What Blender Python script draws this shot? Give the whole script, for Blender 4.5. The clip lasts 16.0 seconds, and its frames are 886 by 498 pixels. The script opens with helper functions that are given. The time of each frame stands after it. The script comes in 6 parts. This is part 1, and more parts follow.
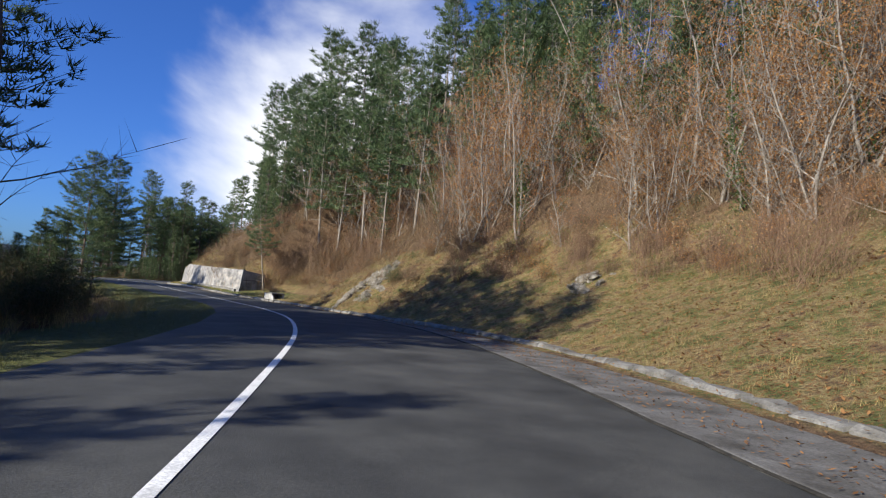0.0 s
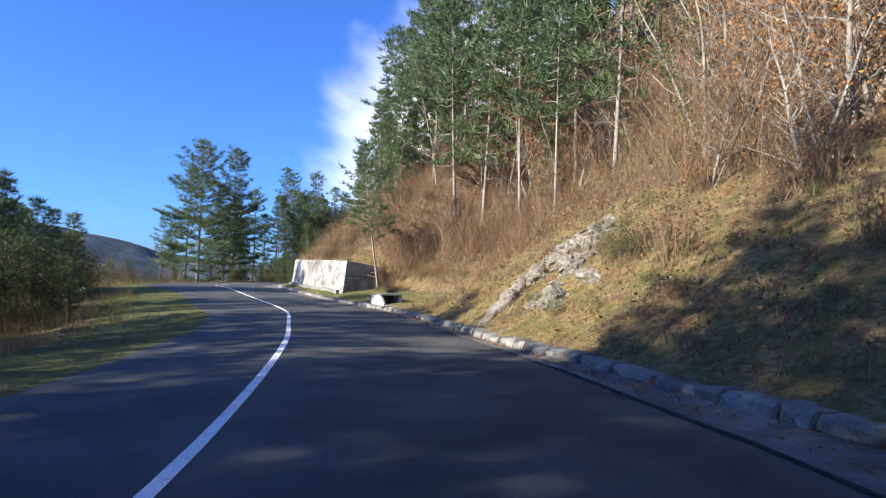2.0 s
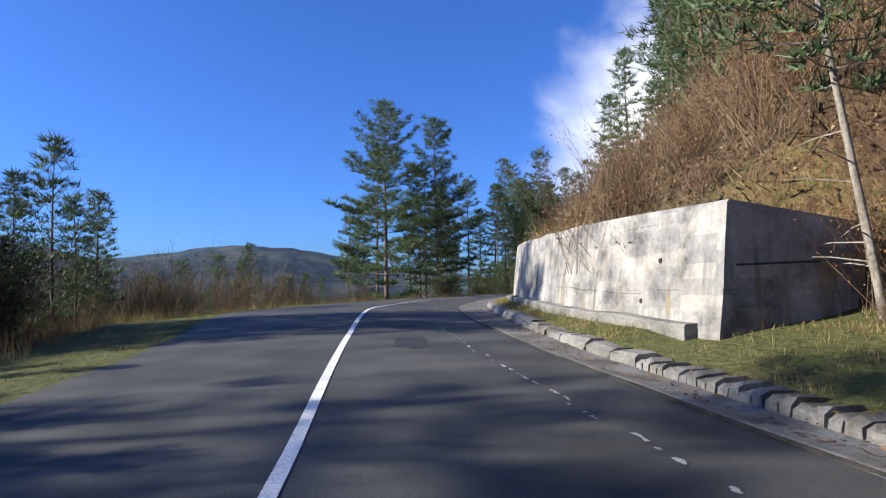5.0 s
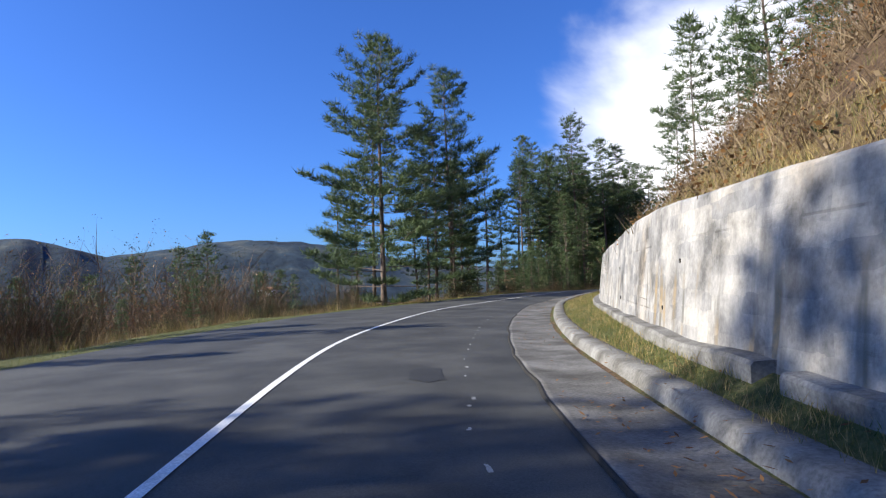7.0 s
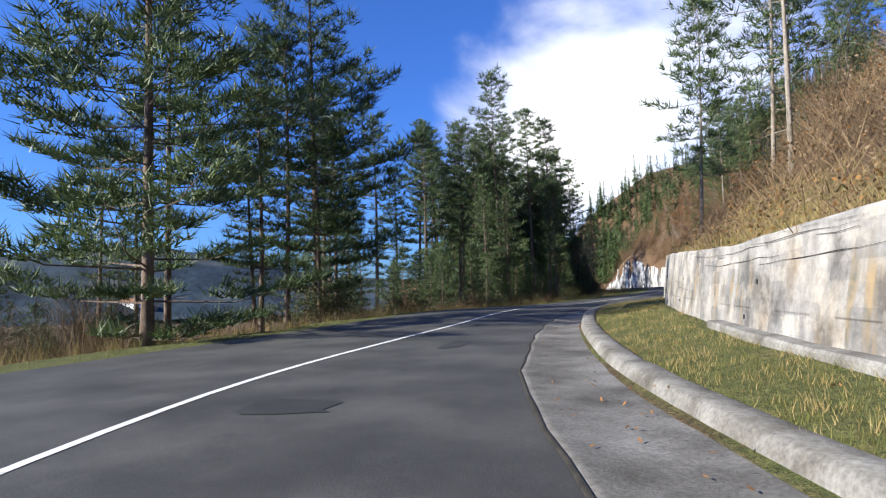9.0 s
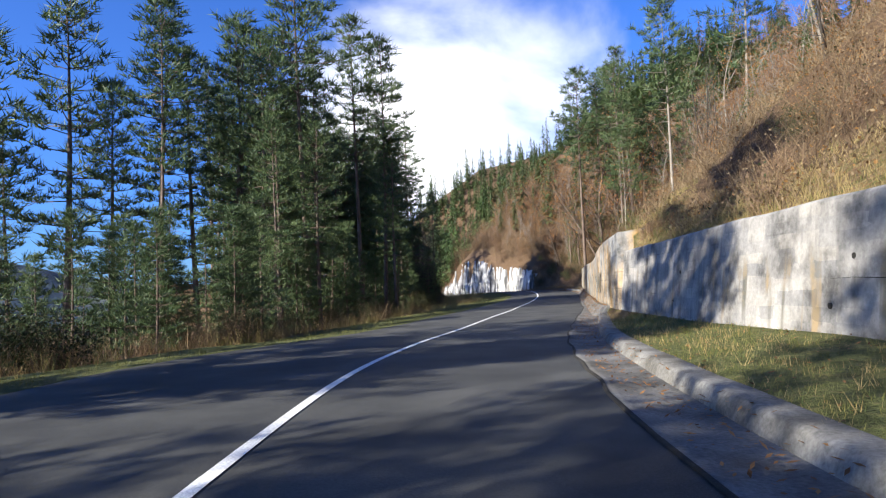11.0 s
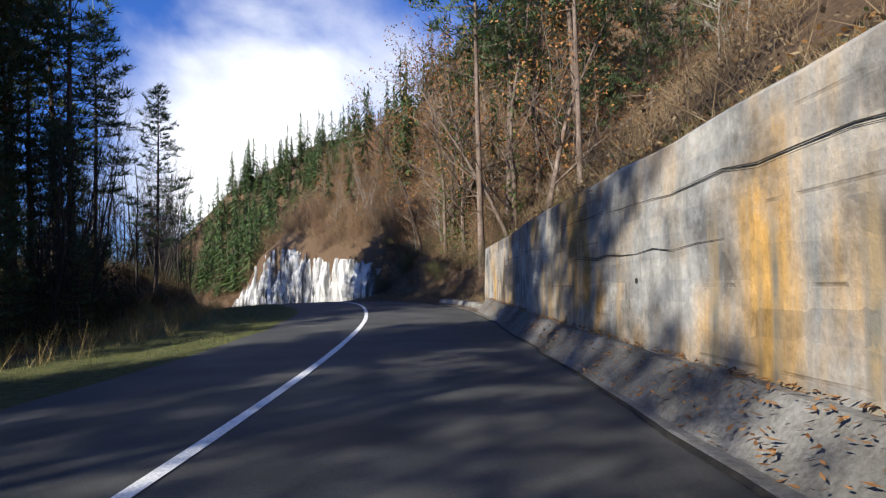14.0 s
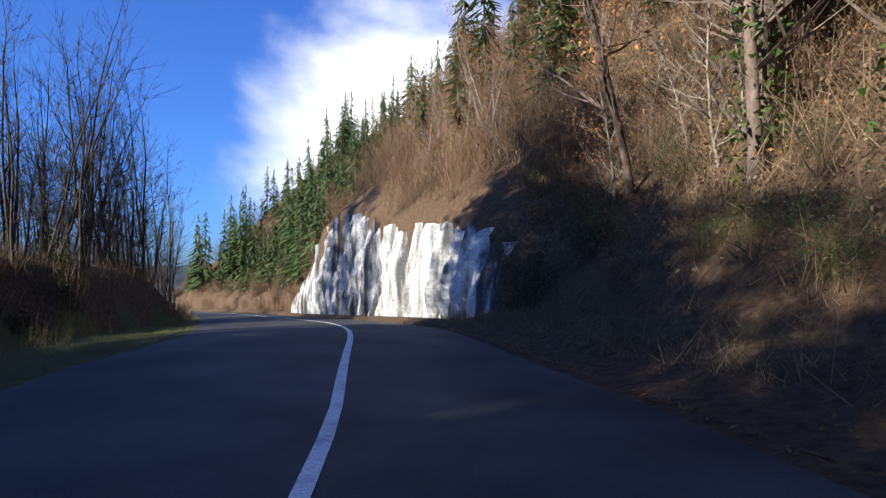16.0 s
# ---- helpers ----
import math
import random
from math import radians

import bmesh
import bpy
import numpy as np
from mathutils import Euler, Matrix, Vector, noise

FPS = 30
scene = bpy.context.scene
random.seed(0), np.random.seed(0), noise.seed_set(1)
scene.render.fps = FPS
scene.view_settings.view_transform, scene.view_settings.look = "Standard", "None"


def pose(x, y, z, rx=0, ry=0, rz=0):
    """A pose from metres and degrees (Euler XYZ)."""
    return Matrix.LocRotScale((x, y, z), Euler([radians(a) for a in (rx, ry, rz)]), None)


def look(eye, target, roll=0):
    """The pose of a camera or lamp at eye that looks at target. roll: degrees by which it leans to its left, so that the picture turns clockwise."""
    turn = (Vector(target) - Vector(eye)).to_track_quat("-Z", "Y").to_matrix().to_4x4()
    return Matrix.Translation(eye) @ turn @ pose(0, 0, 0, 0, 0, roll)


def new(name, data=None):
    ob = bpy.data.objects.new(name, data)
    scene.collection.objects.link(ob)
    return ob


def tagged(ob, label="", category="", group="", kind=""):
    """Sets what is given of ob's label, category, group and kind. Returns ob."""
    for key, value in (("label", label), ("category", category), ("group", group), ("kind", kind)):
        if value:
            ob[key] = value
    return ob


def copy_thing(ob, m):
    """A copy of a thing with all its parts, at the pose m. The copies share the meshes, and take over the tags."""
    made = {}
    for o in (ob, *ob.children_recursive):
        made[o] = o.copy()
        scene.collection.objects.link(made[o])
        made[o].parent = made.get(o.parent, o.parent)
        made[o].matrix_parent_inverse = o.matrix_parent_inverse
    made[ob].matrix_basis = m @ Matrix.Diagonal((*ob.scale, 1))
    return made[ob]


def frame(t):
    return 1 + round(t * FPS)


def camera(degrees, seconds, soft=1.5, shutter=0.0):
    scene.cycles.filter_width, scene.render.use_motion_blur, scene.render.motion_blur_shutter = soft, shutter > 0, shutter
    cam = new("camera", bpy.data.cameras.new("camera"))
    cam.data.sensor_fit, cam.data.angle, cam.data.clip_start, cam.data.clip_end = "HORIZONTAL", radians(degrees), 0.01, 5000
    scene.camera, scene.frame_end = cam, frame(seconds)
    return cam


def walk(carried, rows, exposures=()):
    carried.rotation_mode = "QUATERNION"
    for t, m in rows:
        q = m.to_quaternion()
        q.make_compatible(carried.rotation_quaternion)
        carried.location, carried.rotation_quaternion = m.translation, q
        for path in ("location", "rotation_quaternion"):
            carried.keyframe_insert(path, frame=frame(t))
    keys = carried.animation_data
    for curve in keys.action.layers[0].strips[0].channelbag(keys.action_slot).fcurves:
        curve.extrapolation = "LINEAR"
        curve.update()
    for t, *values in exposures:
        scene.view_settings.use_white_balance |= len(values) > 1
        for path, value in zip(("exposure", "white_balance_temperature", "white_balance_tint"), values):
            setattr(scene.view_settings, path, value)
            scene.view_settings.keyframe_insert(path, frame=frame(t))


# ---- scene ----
# Camera path: seconds, place, yaw, pitch, roll
ROWS = [
    (0.0, 0.00, -0.00, 1.30, -0.00, 4.59, 4.61),
    (0.5, -0.48, 5.40, 1.34, 2.27, 4.64, 3.12),
    (1.0, -1.20, 10.55, 1.37, 6.00, 3.66, 2.34),
    (1.5, -2.23, 15.72, 1.40, 9.53, 4.20, 2.10),
    (2.0, -3.47, 20.97, 1.41, 13.75, 2.84, 1.33),
    (2.5, -5.16, 26.38, 1.39, 18.95, 2.86, 0.54),
    (3.0, -7.65, 31.65, 1.34, 23.48, 2.69, -0.03),
    (3.5, -9.91, 36.29, 1.28, 27.08, 3.39, -1.31),
    (4.0, -12.13, 40.14, 1.24, 30.13, 2.64, -1.35),
    (4.5, -14.27, 43.41, 1.22, 32.23, 3.21, -1.83),
    (5.0, -16.52, 46.45, 1.24, 34.53, 3.60, -1.44),
    (5.2, -17.39, 47.65, 1.25, 35.65, 3.74, -2.20),
    (7.3, -27.01, 60.67, 1.79, 35.42, 2.79, -2.22),
    (7.5, -28.30, 62.35, 1.77, 34.84, 2.93, -2.03),
    (8.0, -31.48, 66.73, 1.69, 32.28, 2.24, -2.53),
    (8.5, -34.21, 71.50, 1.63, 28.19, 3.12, -2.40),
    (8.7, -35.08, 73.49, 1.61, 27.07, 3.43, -2.24),
    (10.8, -42.98, 96.00, 1.57, 9.78, 3.07, -2.06),
    (11.0, -43.36, 98.38, 1.59, 8.49, 3.39, -2.40),
    (11.5, -44.25, 104.21, 1.55, 3.60, 3.31, -1.76),
    (12.0, -44.62, 109.78, 1.44, -0.52, 3.05, -1.11),
    (12.5, -44.47, 115.46, 1.31, -3.85, 3.40, -0.04),
    (13.0, -43.95, 121.51, 1.24, -5.43, 3.56, -0.68),
    (13.5, -43.12, 128.53, 1.23, -5.56, 3.60, -0.49),
    (14.0, -42.52, 136.06, 1.24, -5.12, 3.54, -1.27),
    (14.5, -42.18, 143.31, 1.28, -3.71, 3.41, 0.25),
    (15.0, -42.07, 149.84, 1.38, -0.99, 3.34, 1.70),
    (15.5, -42.16, 156.10, 1.53, 2.49, 2.27, 1.20),
    (16.0, -43.15, 162.51, 1.68, 6.52, 2.52, -0.12),
]


def aim(x, y, z, yaw, pitch, roll):
    return pose(x, y, z, 0, 0, yaw) @ pose(0, 0, 0, 90 + pitch) @ pose(0, 0, 0, 0, 0, roll)


cam = camera(72.0, 16.0, soft=1.2)
walk(cam, [(t, aim(*p)) for t, *p in ROWS],
     [(0, 0.75), (1, 1.3), (2, 1.55), (3, 1.5), (4, 1.2), (5, 1.1), (7.5, 1.1), (8.5, 1.15), (11, 1.35), (12.5, 1.0), (13.5, 0.85), (14, 0.95), (14.5, 1.15), (15, 1.2), (16, 1.2)])

# ---- world and sun ----
SUN = Vector((-0.73, -0.68, 0.0)).normalized()
SUN_EL = radians(26)
world = bpy.data.worlds.new("sky")
scene.world = world
world.use_nodes = True
wn, wl = world.node_tree.nodes, world.node_tree.links
wn.clear()
w_out = wn.new("ShaderNodeOutputWorld")
w_bg = wn.new("ShaderNodeBackground")
w_sky = wn.new("ShaderNodeTexSky")
w_sky.sky_type = "NISHITA"
w_sky.sun_disc = False
w_sky.sun_elevation = SUN_EL
w_sky.sun_rotation = math.atan2(SUN.x, SUN.y)
w_sky.air_density, w_sky.dust_density, w_sky.ozone_density = 1.0, 0.8, 4.0
w_bg.inputs["Strength"].default_value = 0.05
w_tc = wn.new("ShaderNodeTexCoord")
# clouds: torn bank over the far end of the valley
w_map = wn.new("ShaderNodeMapping")
w_map.inputs["Scale"].default_value = (1.0, 1.0, 1.25)
w_noise = wn.new("ShaderNodeTexNoise")
w_noise.inputs["Scale"].default_value = 2.6
w_noise.inputs["Detail"].default_value = 7.0
w_noise.inputs["Roughness"].default_value = 0.52
w_noise.inputs["Distortion"].default_value = 0.35
cy_, ce_ = radians(6), radians(14)
w_dot = wn.new("ShaderNodeVectorMath")
w_dot.operation = "SUBTRACT"
w_dot.inputs[1].default_value = (-math.sin(cy_) * math.cos(ce_), math.cos(cy_) * math.cos(ce_), math.sin(ce_))
w_flat = wn.new("ShaderNodeVectorMath")
w_flat.operation = "MULTIPLY"
w_flat.inputs[1].default_value = (1.0, 1.0, 1.35)
w_len = wn.new("ShaderNodeVectorMath")
w_len.operation = "LENGTH"
w_mask = wn.new("ShaderNodeMapRange")
w_mask.inputs["From Min"].default_value = 0.5
w_mask.inputs["From Max"].default_value = 0.15
w_mask.inputs["To Min"].default_value = -0.25
w_mask.inputs["To Max"].default_value = 0.27
w_add = wn.new("ShaderNodeMath")
w_add.operation = "ADD"
w_ramp = wn.new("ShaderNodeMapRange")
w_ramp.interpolation_type = "SMOOTHSTEP"
w_ramp.inputs["From Min"].default_value = 0.5
w_ramp.inputs["From Max"].default_value = 0.86
w_mix = wn.new("ShaderNodeMix")
w_mix.data_type = "RGBA"
w_tint = wn.new("ShaderNodeMix")
w_tint.data_type, w_tint.blend_type = "RGBA", "MULTIPLY"
w_tint.inputs["Factor"].default_value = 1.0
w_tint.inputs["B"].default_value = (0.6, 1.04, 1.98, 1)
wl.new(w_sky.outputs["Color"], w_tint.inputs["A"])
wl.new(w_tc.outputs["Generated"], w_map.inputs["Vector"])
wl.new(w_map.outputs["Vector"], w_noise.inputs["Vector"])
wl.new(w_tc.outputs["Generated"], w_dot.inputs[0])
wl.new(w_dot.outputs["Vector"], w_flat.inputs[0])
wl.new(w_flat.outputs["Vector"], w_len.inputs[0])
wl.new(w_len.outputs["Value"], w_mask.inputs["Value"])
wl.new(w_noise.outputs[0], w_add.inputs[0])
wl.new(w_mask.outputs["Result"], w_add.inputs[1])
wl.new(w_add.outputs[0], w_ramp.inputs["Value"])
wl.new(w_ramp.outputs["Result"], w_mix.inputs["Factor"])
wl.new(w_tint.outputs["Result"], w_mix.inputs["A"])
w_mix.inputs["B"].default_value = (14.0, 14.2, 14.5, 1)
wl.new(w_mix.outputs["Result"], w_bg.inputs["Color"])
wl.new(w_bg.outputs[0], w_out.inputs[0])

sun_data = bpy.data.lights.new("sun", "SUN")
sun_data.energy = 5.0
sun_data.angle = radians(0.6)
sun_data.color = (1.0, 0.95, 0.84)
sun = new("sun", sun_data)
sun_dir = Vector((SUN.x * math.cos(SUN_EL), SUN.y * math.cos(SUN_EL), math.sin(SUN_EL)))
sun.matrix_world = look(sun_dir * 100, (0, 0, 0))

# ---- materials ----


def shader(name, rough=0.9):
    m = bpy.data.materials.new(name)
    m.use_nodes = True
    b = m.node_tree.nodes["Principled BSDF"]
    b.inputs["Roughness"].default_value = rough
    b.inputs["Specular IOR Level"].default_value = 0.25
    return m, m.node_tree.nodes, m.node_tree.links, b


def noise_node(n, l, scale, detail=5, rough=0.55, stretch=None, coord="Object"):
    tc = n.new("ShaderNodeTexCoord")
    t = n.new("ShaderNodeTexNoise")
    t.inputs["Scale"].default_value = scale
    t.inputs["Detail"].default_value = detail
    t.inputs["Roughness"].default_value = rough
    if stretch:
        mp = n.new("ShaderNodeMapping")
        mp.inputs["Scale"].default_value = stretch
        l.new(tc.outputs[coord], mp.inputs["Vector"])
        l.new(mp.outputs["Vector"], t.inputs["Vector"])
    else:
        l.new(tc.outputs[coord], t.inputs["Vector"])
    return t.outputs[0]


def ramp_node(n, l, fac, stops):
    r = n.new("ShaderNodeValToRGB")
    e = r.color_ramp.elements
    while len(e) < len(stops):
        e.new(0.5)
    for k, (p, c) in zip(e, stops):
        k.position, k.color = p, (*c, 1)
    l.new(fac, r.inputs["Fac"])
    return r.outputs["Color"]


def mix_node(n, l, fac, a, b, blend="MIX"):
    m = n.new("ShaderNodeMix")
    m.data_type, m.blend_type = "RGBA", blend
    for key, v in (("Factor", fac), ("A", a), ("B", b)):
        if isinstance(v, (int, float)):
            m.inputs[key].default_value = v
        elif isinstance(v, tuple):
            m.inputs[key].default_value = (*v, 1)
        else:
            l.new(v, m.inputs[key])
    return m.outputs["Result"]


def bump_node(n, l, b, height, strength, dist=0.02):
    bp = n.new("ShaderNodeBump")
    bp.inputs["Strength"].default_value = strength
    bp.inputs["Distance"].default_value = dist
    l.new(height, bp.inputs["Height"])
    l.new(bp.outputs["Normal"], b.inputs["Normal"])


def step_node(n, l, v, lo, hi):
    m = n.new("ShaderNodeMapRange")
    m.inputs["From Min"].default_value, m.inputs["From Max"].default_value = lo, hi
    l.new(v, m.inputs["Value"])
    return m.outputs["Result"]


def two_scale(name, stops, coarse, fine, rough=0.9, bump=0.4, dist=0.02, stretch=None, speck=None):
    m, n, l, b = shader(name, rough)
    a = noise_node(n, l, coarse, 4, 0.55, stretch)
    f = noise_node(n, l, fine, 6, 0.65)
    col = ramp_node(n, l, a, stops)
    fc = ramp_node(n, l, f, [(0.3, (0.62, 0.62, 0.62)), (0.7, (1.3, 1.3, 1.3))])
    col = mix_node(n, l, 1.0, col, fc, "MULTIPLY")
    if speck:
        s = noise_node(n, l, speck[0], 2, 0.5)
        col = mix_node(n, l, step_node(n, l, s, speck[1], speck[1] + 0.05), col, speck[2])
    l.new(col, b.inputs["Base Color"])
    bump_node(n, l, b, f, bump, dist)
    return m


def leafy(name, c1, c2, rough=0.6, trans=0.25):
    m, n, l, b = shader(name, rough)
    info = n.new("ShaderNodeNewGeometry")
    obj = n.new("ShaderNodeObjectInfo")
    col = ramp_node(n, l, info.outputs["Random Per Island"], [(0.0, c1), (1.0, c2)])
    tint = ramp_node(n, l, obj.outputs["Random"], [(0.0, (0.75, 0.8, 0.75)), (1.0, (1.2, 1.15, 1.1))])
    col = mix_node(n, l, 1.0, col, tint, "MULTIPLY")
    l.new(col, b.inputs["Base Color"])
    t = n.new("ShaderNodeBsdfTranslucent")
    l.new(col, t.inputs["Color"])
    mx = n.new("ShaderNodeMixShader")
    mx.inputs[0].default_value = trans
    l.new(b.outputs[0], mx.inputs[1])
    l.new(t.outputs[0], mx.inputs[2])
    l.new(mx.outputs[0], n["Material Output"].inputs[0])
    return m


M_ASPHALT = two_scale("asphalt", [(0.3, (0.036, 0.0367, 0.036)), (0.48, (0.056, 0.0565, 0.0542)), (0.66, (0.084, 0.0835, 0.078))], 0.7, 60, 0.75, 0.5, 0.01, speck=(140, 0.68, (0.15, 0.15, 0.143)))
M_PATCH = two_scale("dark_mended_asphalt", [(0.3, (0.03, 0.0307, 0.0315)), (0.7, (0.045, 0.0457, 0.045))], 2.0, 70, 0.7, 0.5, 0.008)
M_PAINT = two_scale("worn_road_paint", [(0.25, (0.45, 0.45, 0.43)), (0.45, (0.78, 0.78, 0.76)), (0.8, (0.82, 0.82, 0.8))], 3.0, 45, 0.6, 0.2, 0.004)
M_OLDPAINT = two_scale("dirty_old_road_paint", [(0.3, (0.22, 0.22, 0.21)), (0.6, (0.4, 0.4, 0.385))], 4.0, 45, 0.7, 0.2, 0.004)
M_GUTTER = two_scale("dirty_gutter_concrete", [(0.3, (0.068, 0.064, 0.056)), (0.5, (0.132, 0.126, 0.116)), (0.72, (0.208, 0.202, 0.188))], 1.3, 26, 0.88, 0.5, 0.015)
M_CONCRETE = two_scale("gutter_concrete", [(0.3, (0.08, 0.072, 0.06)), (0.46, (0.152, 0.144, 0.128)), (0.7, (0.248, 0.24, 0.22))], 1.6, 22, 0.88, 0.5, 0.015)
M_BARK = two_scale("pine_bark", [(0.3, (0.07, 0.049, 0.0364)), (0.55, (0.154, 0.115, 0.091)), (0.8, (0.252, 0.203, 0.168))], 1.5, 9, 0.95, 0.9, 0.03, stretch=(3, 3, 0.6))
M_DARKBARK = two_scale("dark_grey_bark", [(0.3, (0.03, 0.026, 0.022)), (0.6, (0.07, 0.062, 0.054)), (0.8, (0.12, 0.11, 0.1))], 1.5, 12, 0.95, 0.7, 0.02, stretch=(3, 3, 0.7))
M_PALEBARK = two_scale("pale_bark", [(0.3, (0.136, 0.116, 0.092)), (0.6, (0.272, 0.24, 0.2)), (0.8, (0.4, 0.368, 0.32))], 2.0, 12, 0.95, 0.7, 0.02, stretch=(3, 3, 0.7))
M_TWIG = leafy("twigs", (0.091, 0.056, 0.035), (0.21, 0.14, 0.0945), 0.9, trans=0.1)
M_NEEDLE = leafy("pine_needles", (0.028, 0.057, 0.026), (0.128, 0.172, 0.072), 0.5, trans=0.2)
M_SPRUCE = leafy("young_conifer_needles", (0.04, 0.075, 0.028), (0.125, 0.18, 0.066), 0.6, trans=0.25)
M_DRYLEAF = leafy("dry_oak_leaves", (0.15, 0.0638, 0.021), (0.405, 0.203, 0.075), 0.7, trans=0.3)
M_BRUSH = leafy("dry_brush", (0.119, 0.07, 0.0406), (0.364, 0.252, 0.158), 0.85, trans=0.2)
M_BUSH = leafy("bush_leaves", (0.021, 0.0315, 0.0126), (0.07, 0.077, 0.0294), 0.6, trans=0.25)
M_IVY = leafy("ivy_leaves", (0.028, 0.06, 0.012), (0.08, 0.128, 0.032), 0.5, trans=0.25)
M_GRASS = leafy("verge_grass", (0.0675, 0.0938, 0.0225), (0.195, 0.18, 0.0562), 0.7, trans=0.3)
M_STRAW = leafy("dry_grass", (0.225, 0.165, 0.0675), (0.413, 0.323, 0.15), 0.8, trans=0.3)
M_LITTER = leafy("fallen_leaves", (0.1, 0.042, 0.016), (0.36, 0.18, 0.07), 0.8, trans=0.1)


def ground_material():
    m, n, l, b = shader("ground_cover", 0.95)
    at = n.new("ShaderNodeAttribute")
    at.attribute_name = "cover"
    sep = n.new("ShaderNodeSeparateColor")
    l.new(at.outputs["Color"], sep.inputs[0])
    a = noise_node(n, l, 0.5, 5)
    f = noise_node(n, l, 7, 6, 0.7)
    g = noise_node(n, l, 17, 3, 0.6)
    h = noise_node(n, l, 1.7, 5, 0.65)
    green = ramp_node(n, l, f, [(0.3, (0.0504, 0.0612, 0.018)), (0.5, (0.108, 0.119, 0.036)), (0.72, (0.194, 0.169, 0.0684))])
    straw = ramp_node(n, l, f, [(0.28, (0.144, 0.101, 0.0432)), (0.5, (0.274, 0.209, 0.0936)), (0.72, (0.36, 0.288, 0.137))])
    litter = ramp_node(n, l, f, [(0.28, (0.0432, 0.0274, 0.0158)), (0.5, (0.122, 0.0756, 0.0418)), (0.74, (0.223, 0.144, 0.0828))])
    leaf = step_node(n, l, g, 0.535, 0.6)
    straw = mix_node(n, l, step_node(n, l, h, 0.46, 0.58), straw, green)
    straw = mix_node(n, l, step_node(n, l, h, 0.46, 0.36), straw, litter)
    straw = mix_node(n, l, leaf, straw, (0.216, 0.104, 0.0396))
    e1 = n.new("ShaderNodeMath")
    e1.operation = "MULTIPLY_ADD"
    l.new(a, e1.inputs[0])
    e1.inputs[1].default_value = 0.9
    l.new(sep.outputs[0], e1.inputs[2])
    col = mix_node(n, l, step_node(n, l, e1.outputs[0], 0.82, 1.1), litter, green)
    e2 = n.new("ShaderNodeMath")
    e2.operation = "MULTIPLY_ADD"
    l.new(a, e2.inputs[0])
    e2.inputs[1].default_value = 0.9
    l.new(sep.outputs[1], e2.inputs[2])
    col = mix_node(n, l, step_node(n, l, e2.outputs[0], 0.82, 1.1), col, straw)
    l.new(col, b.inputs["Base Color"])
    bump_node(n, l, b, f, 1.0, 0.2)
    return m


M_GROUND = ground_material()


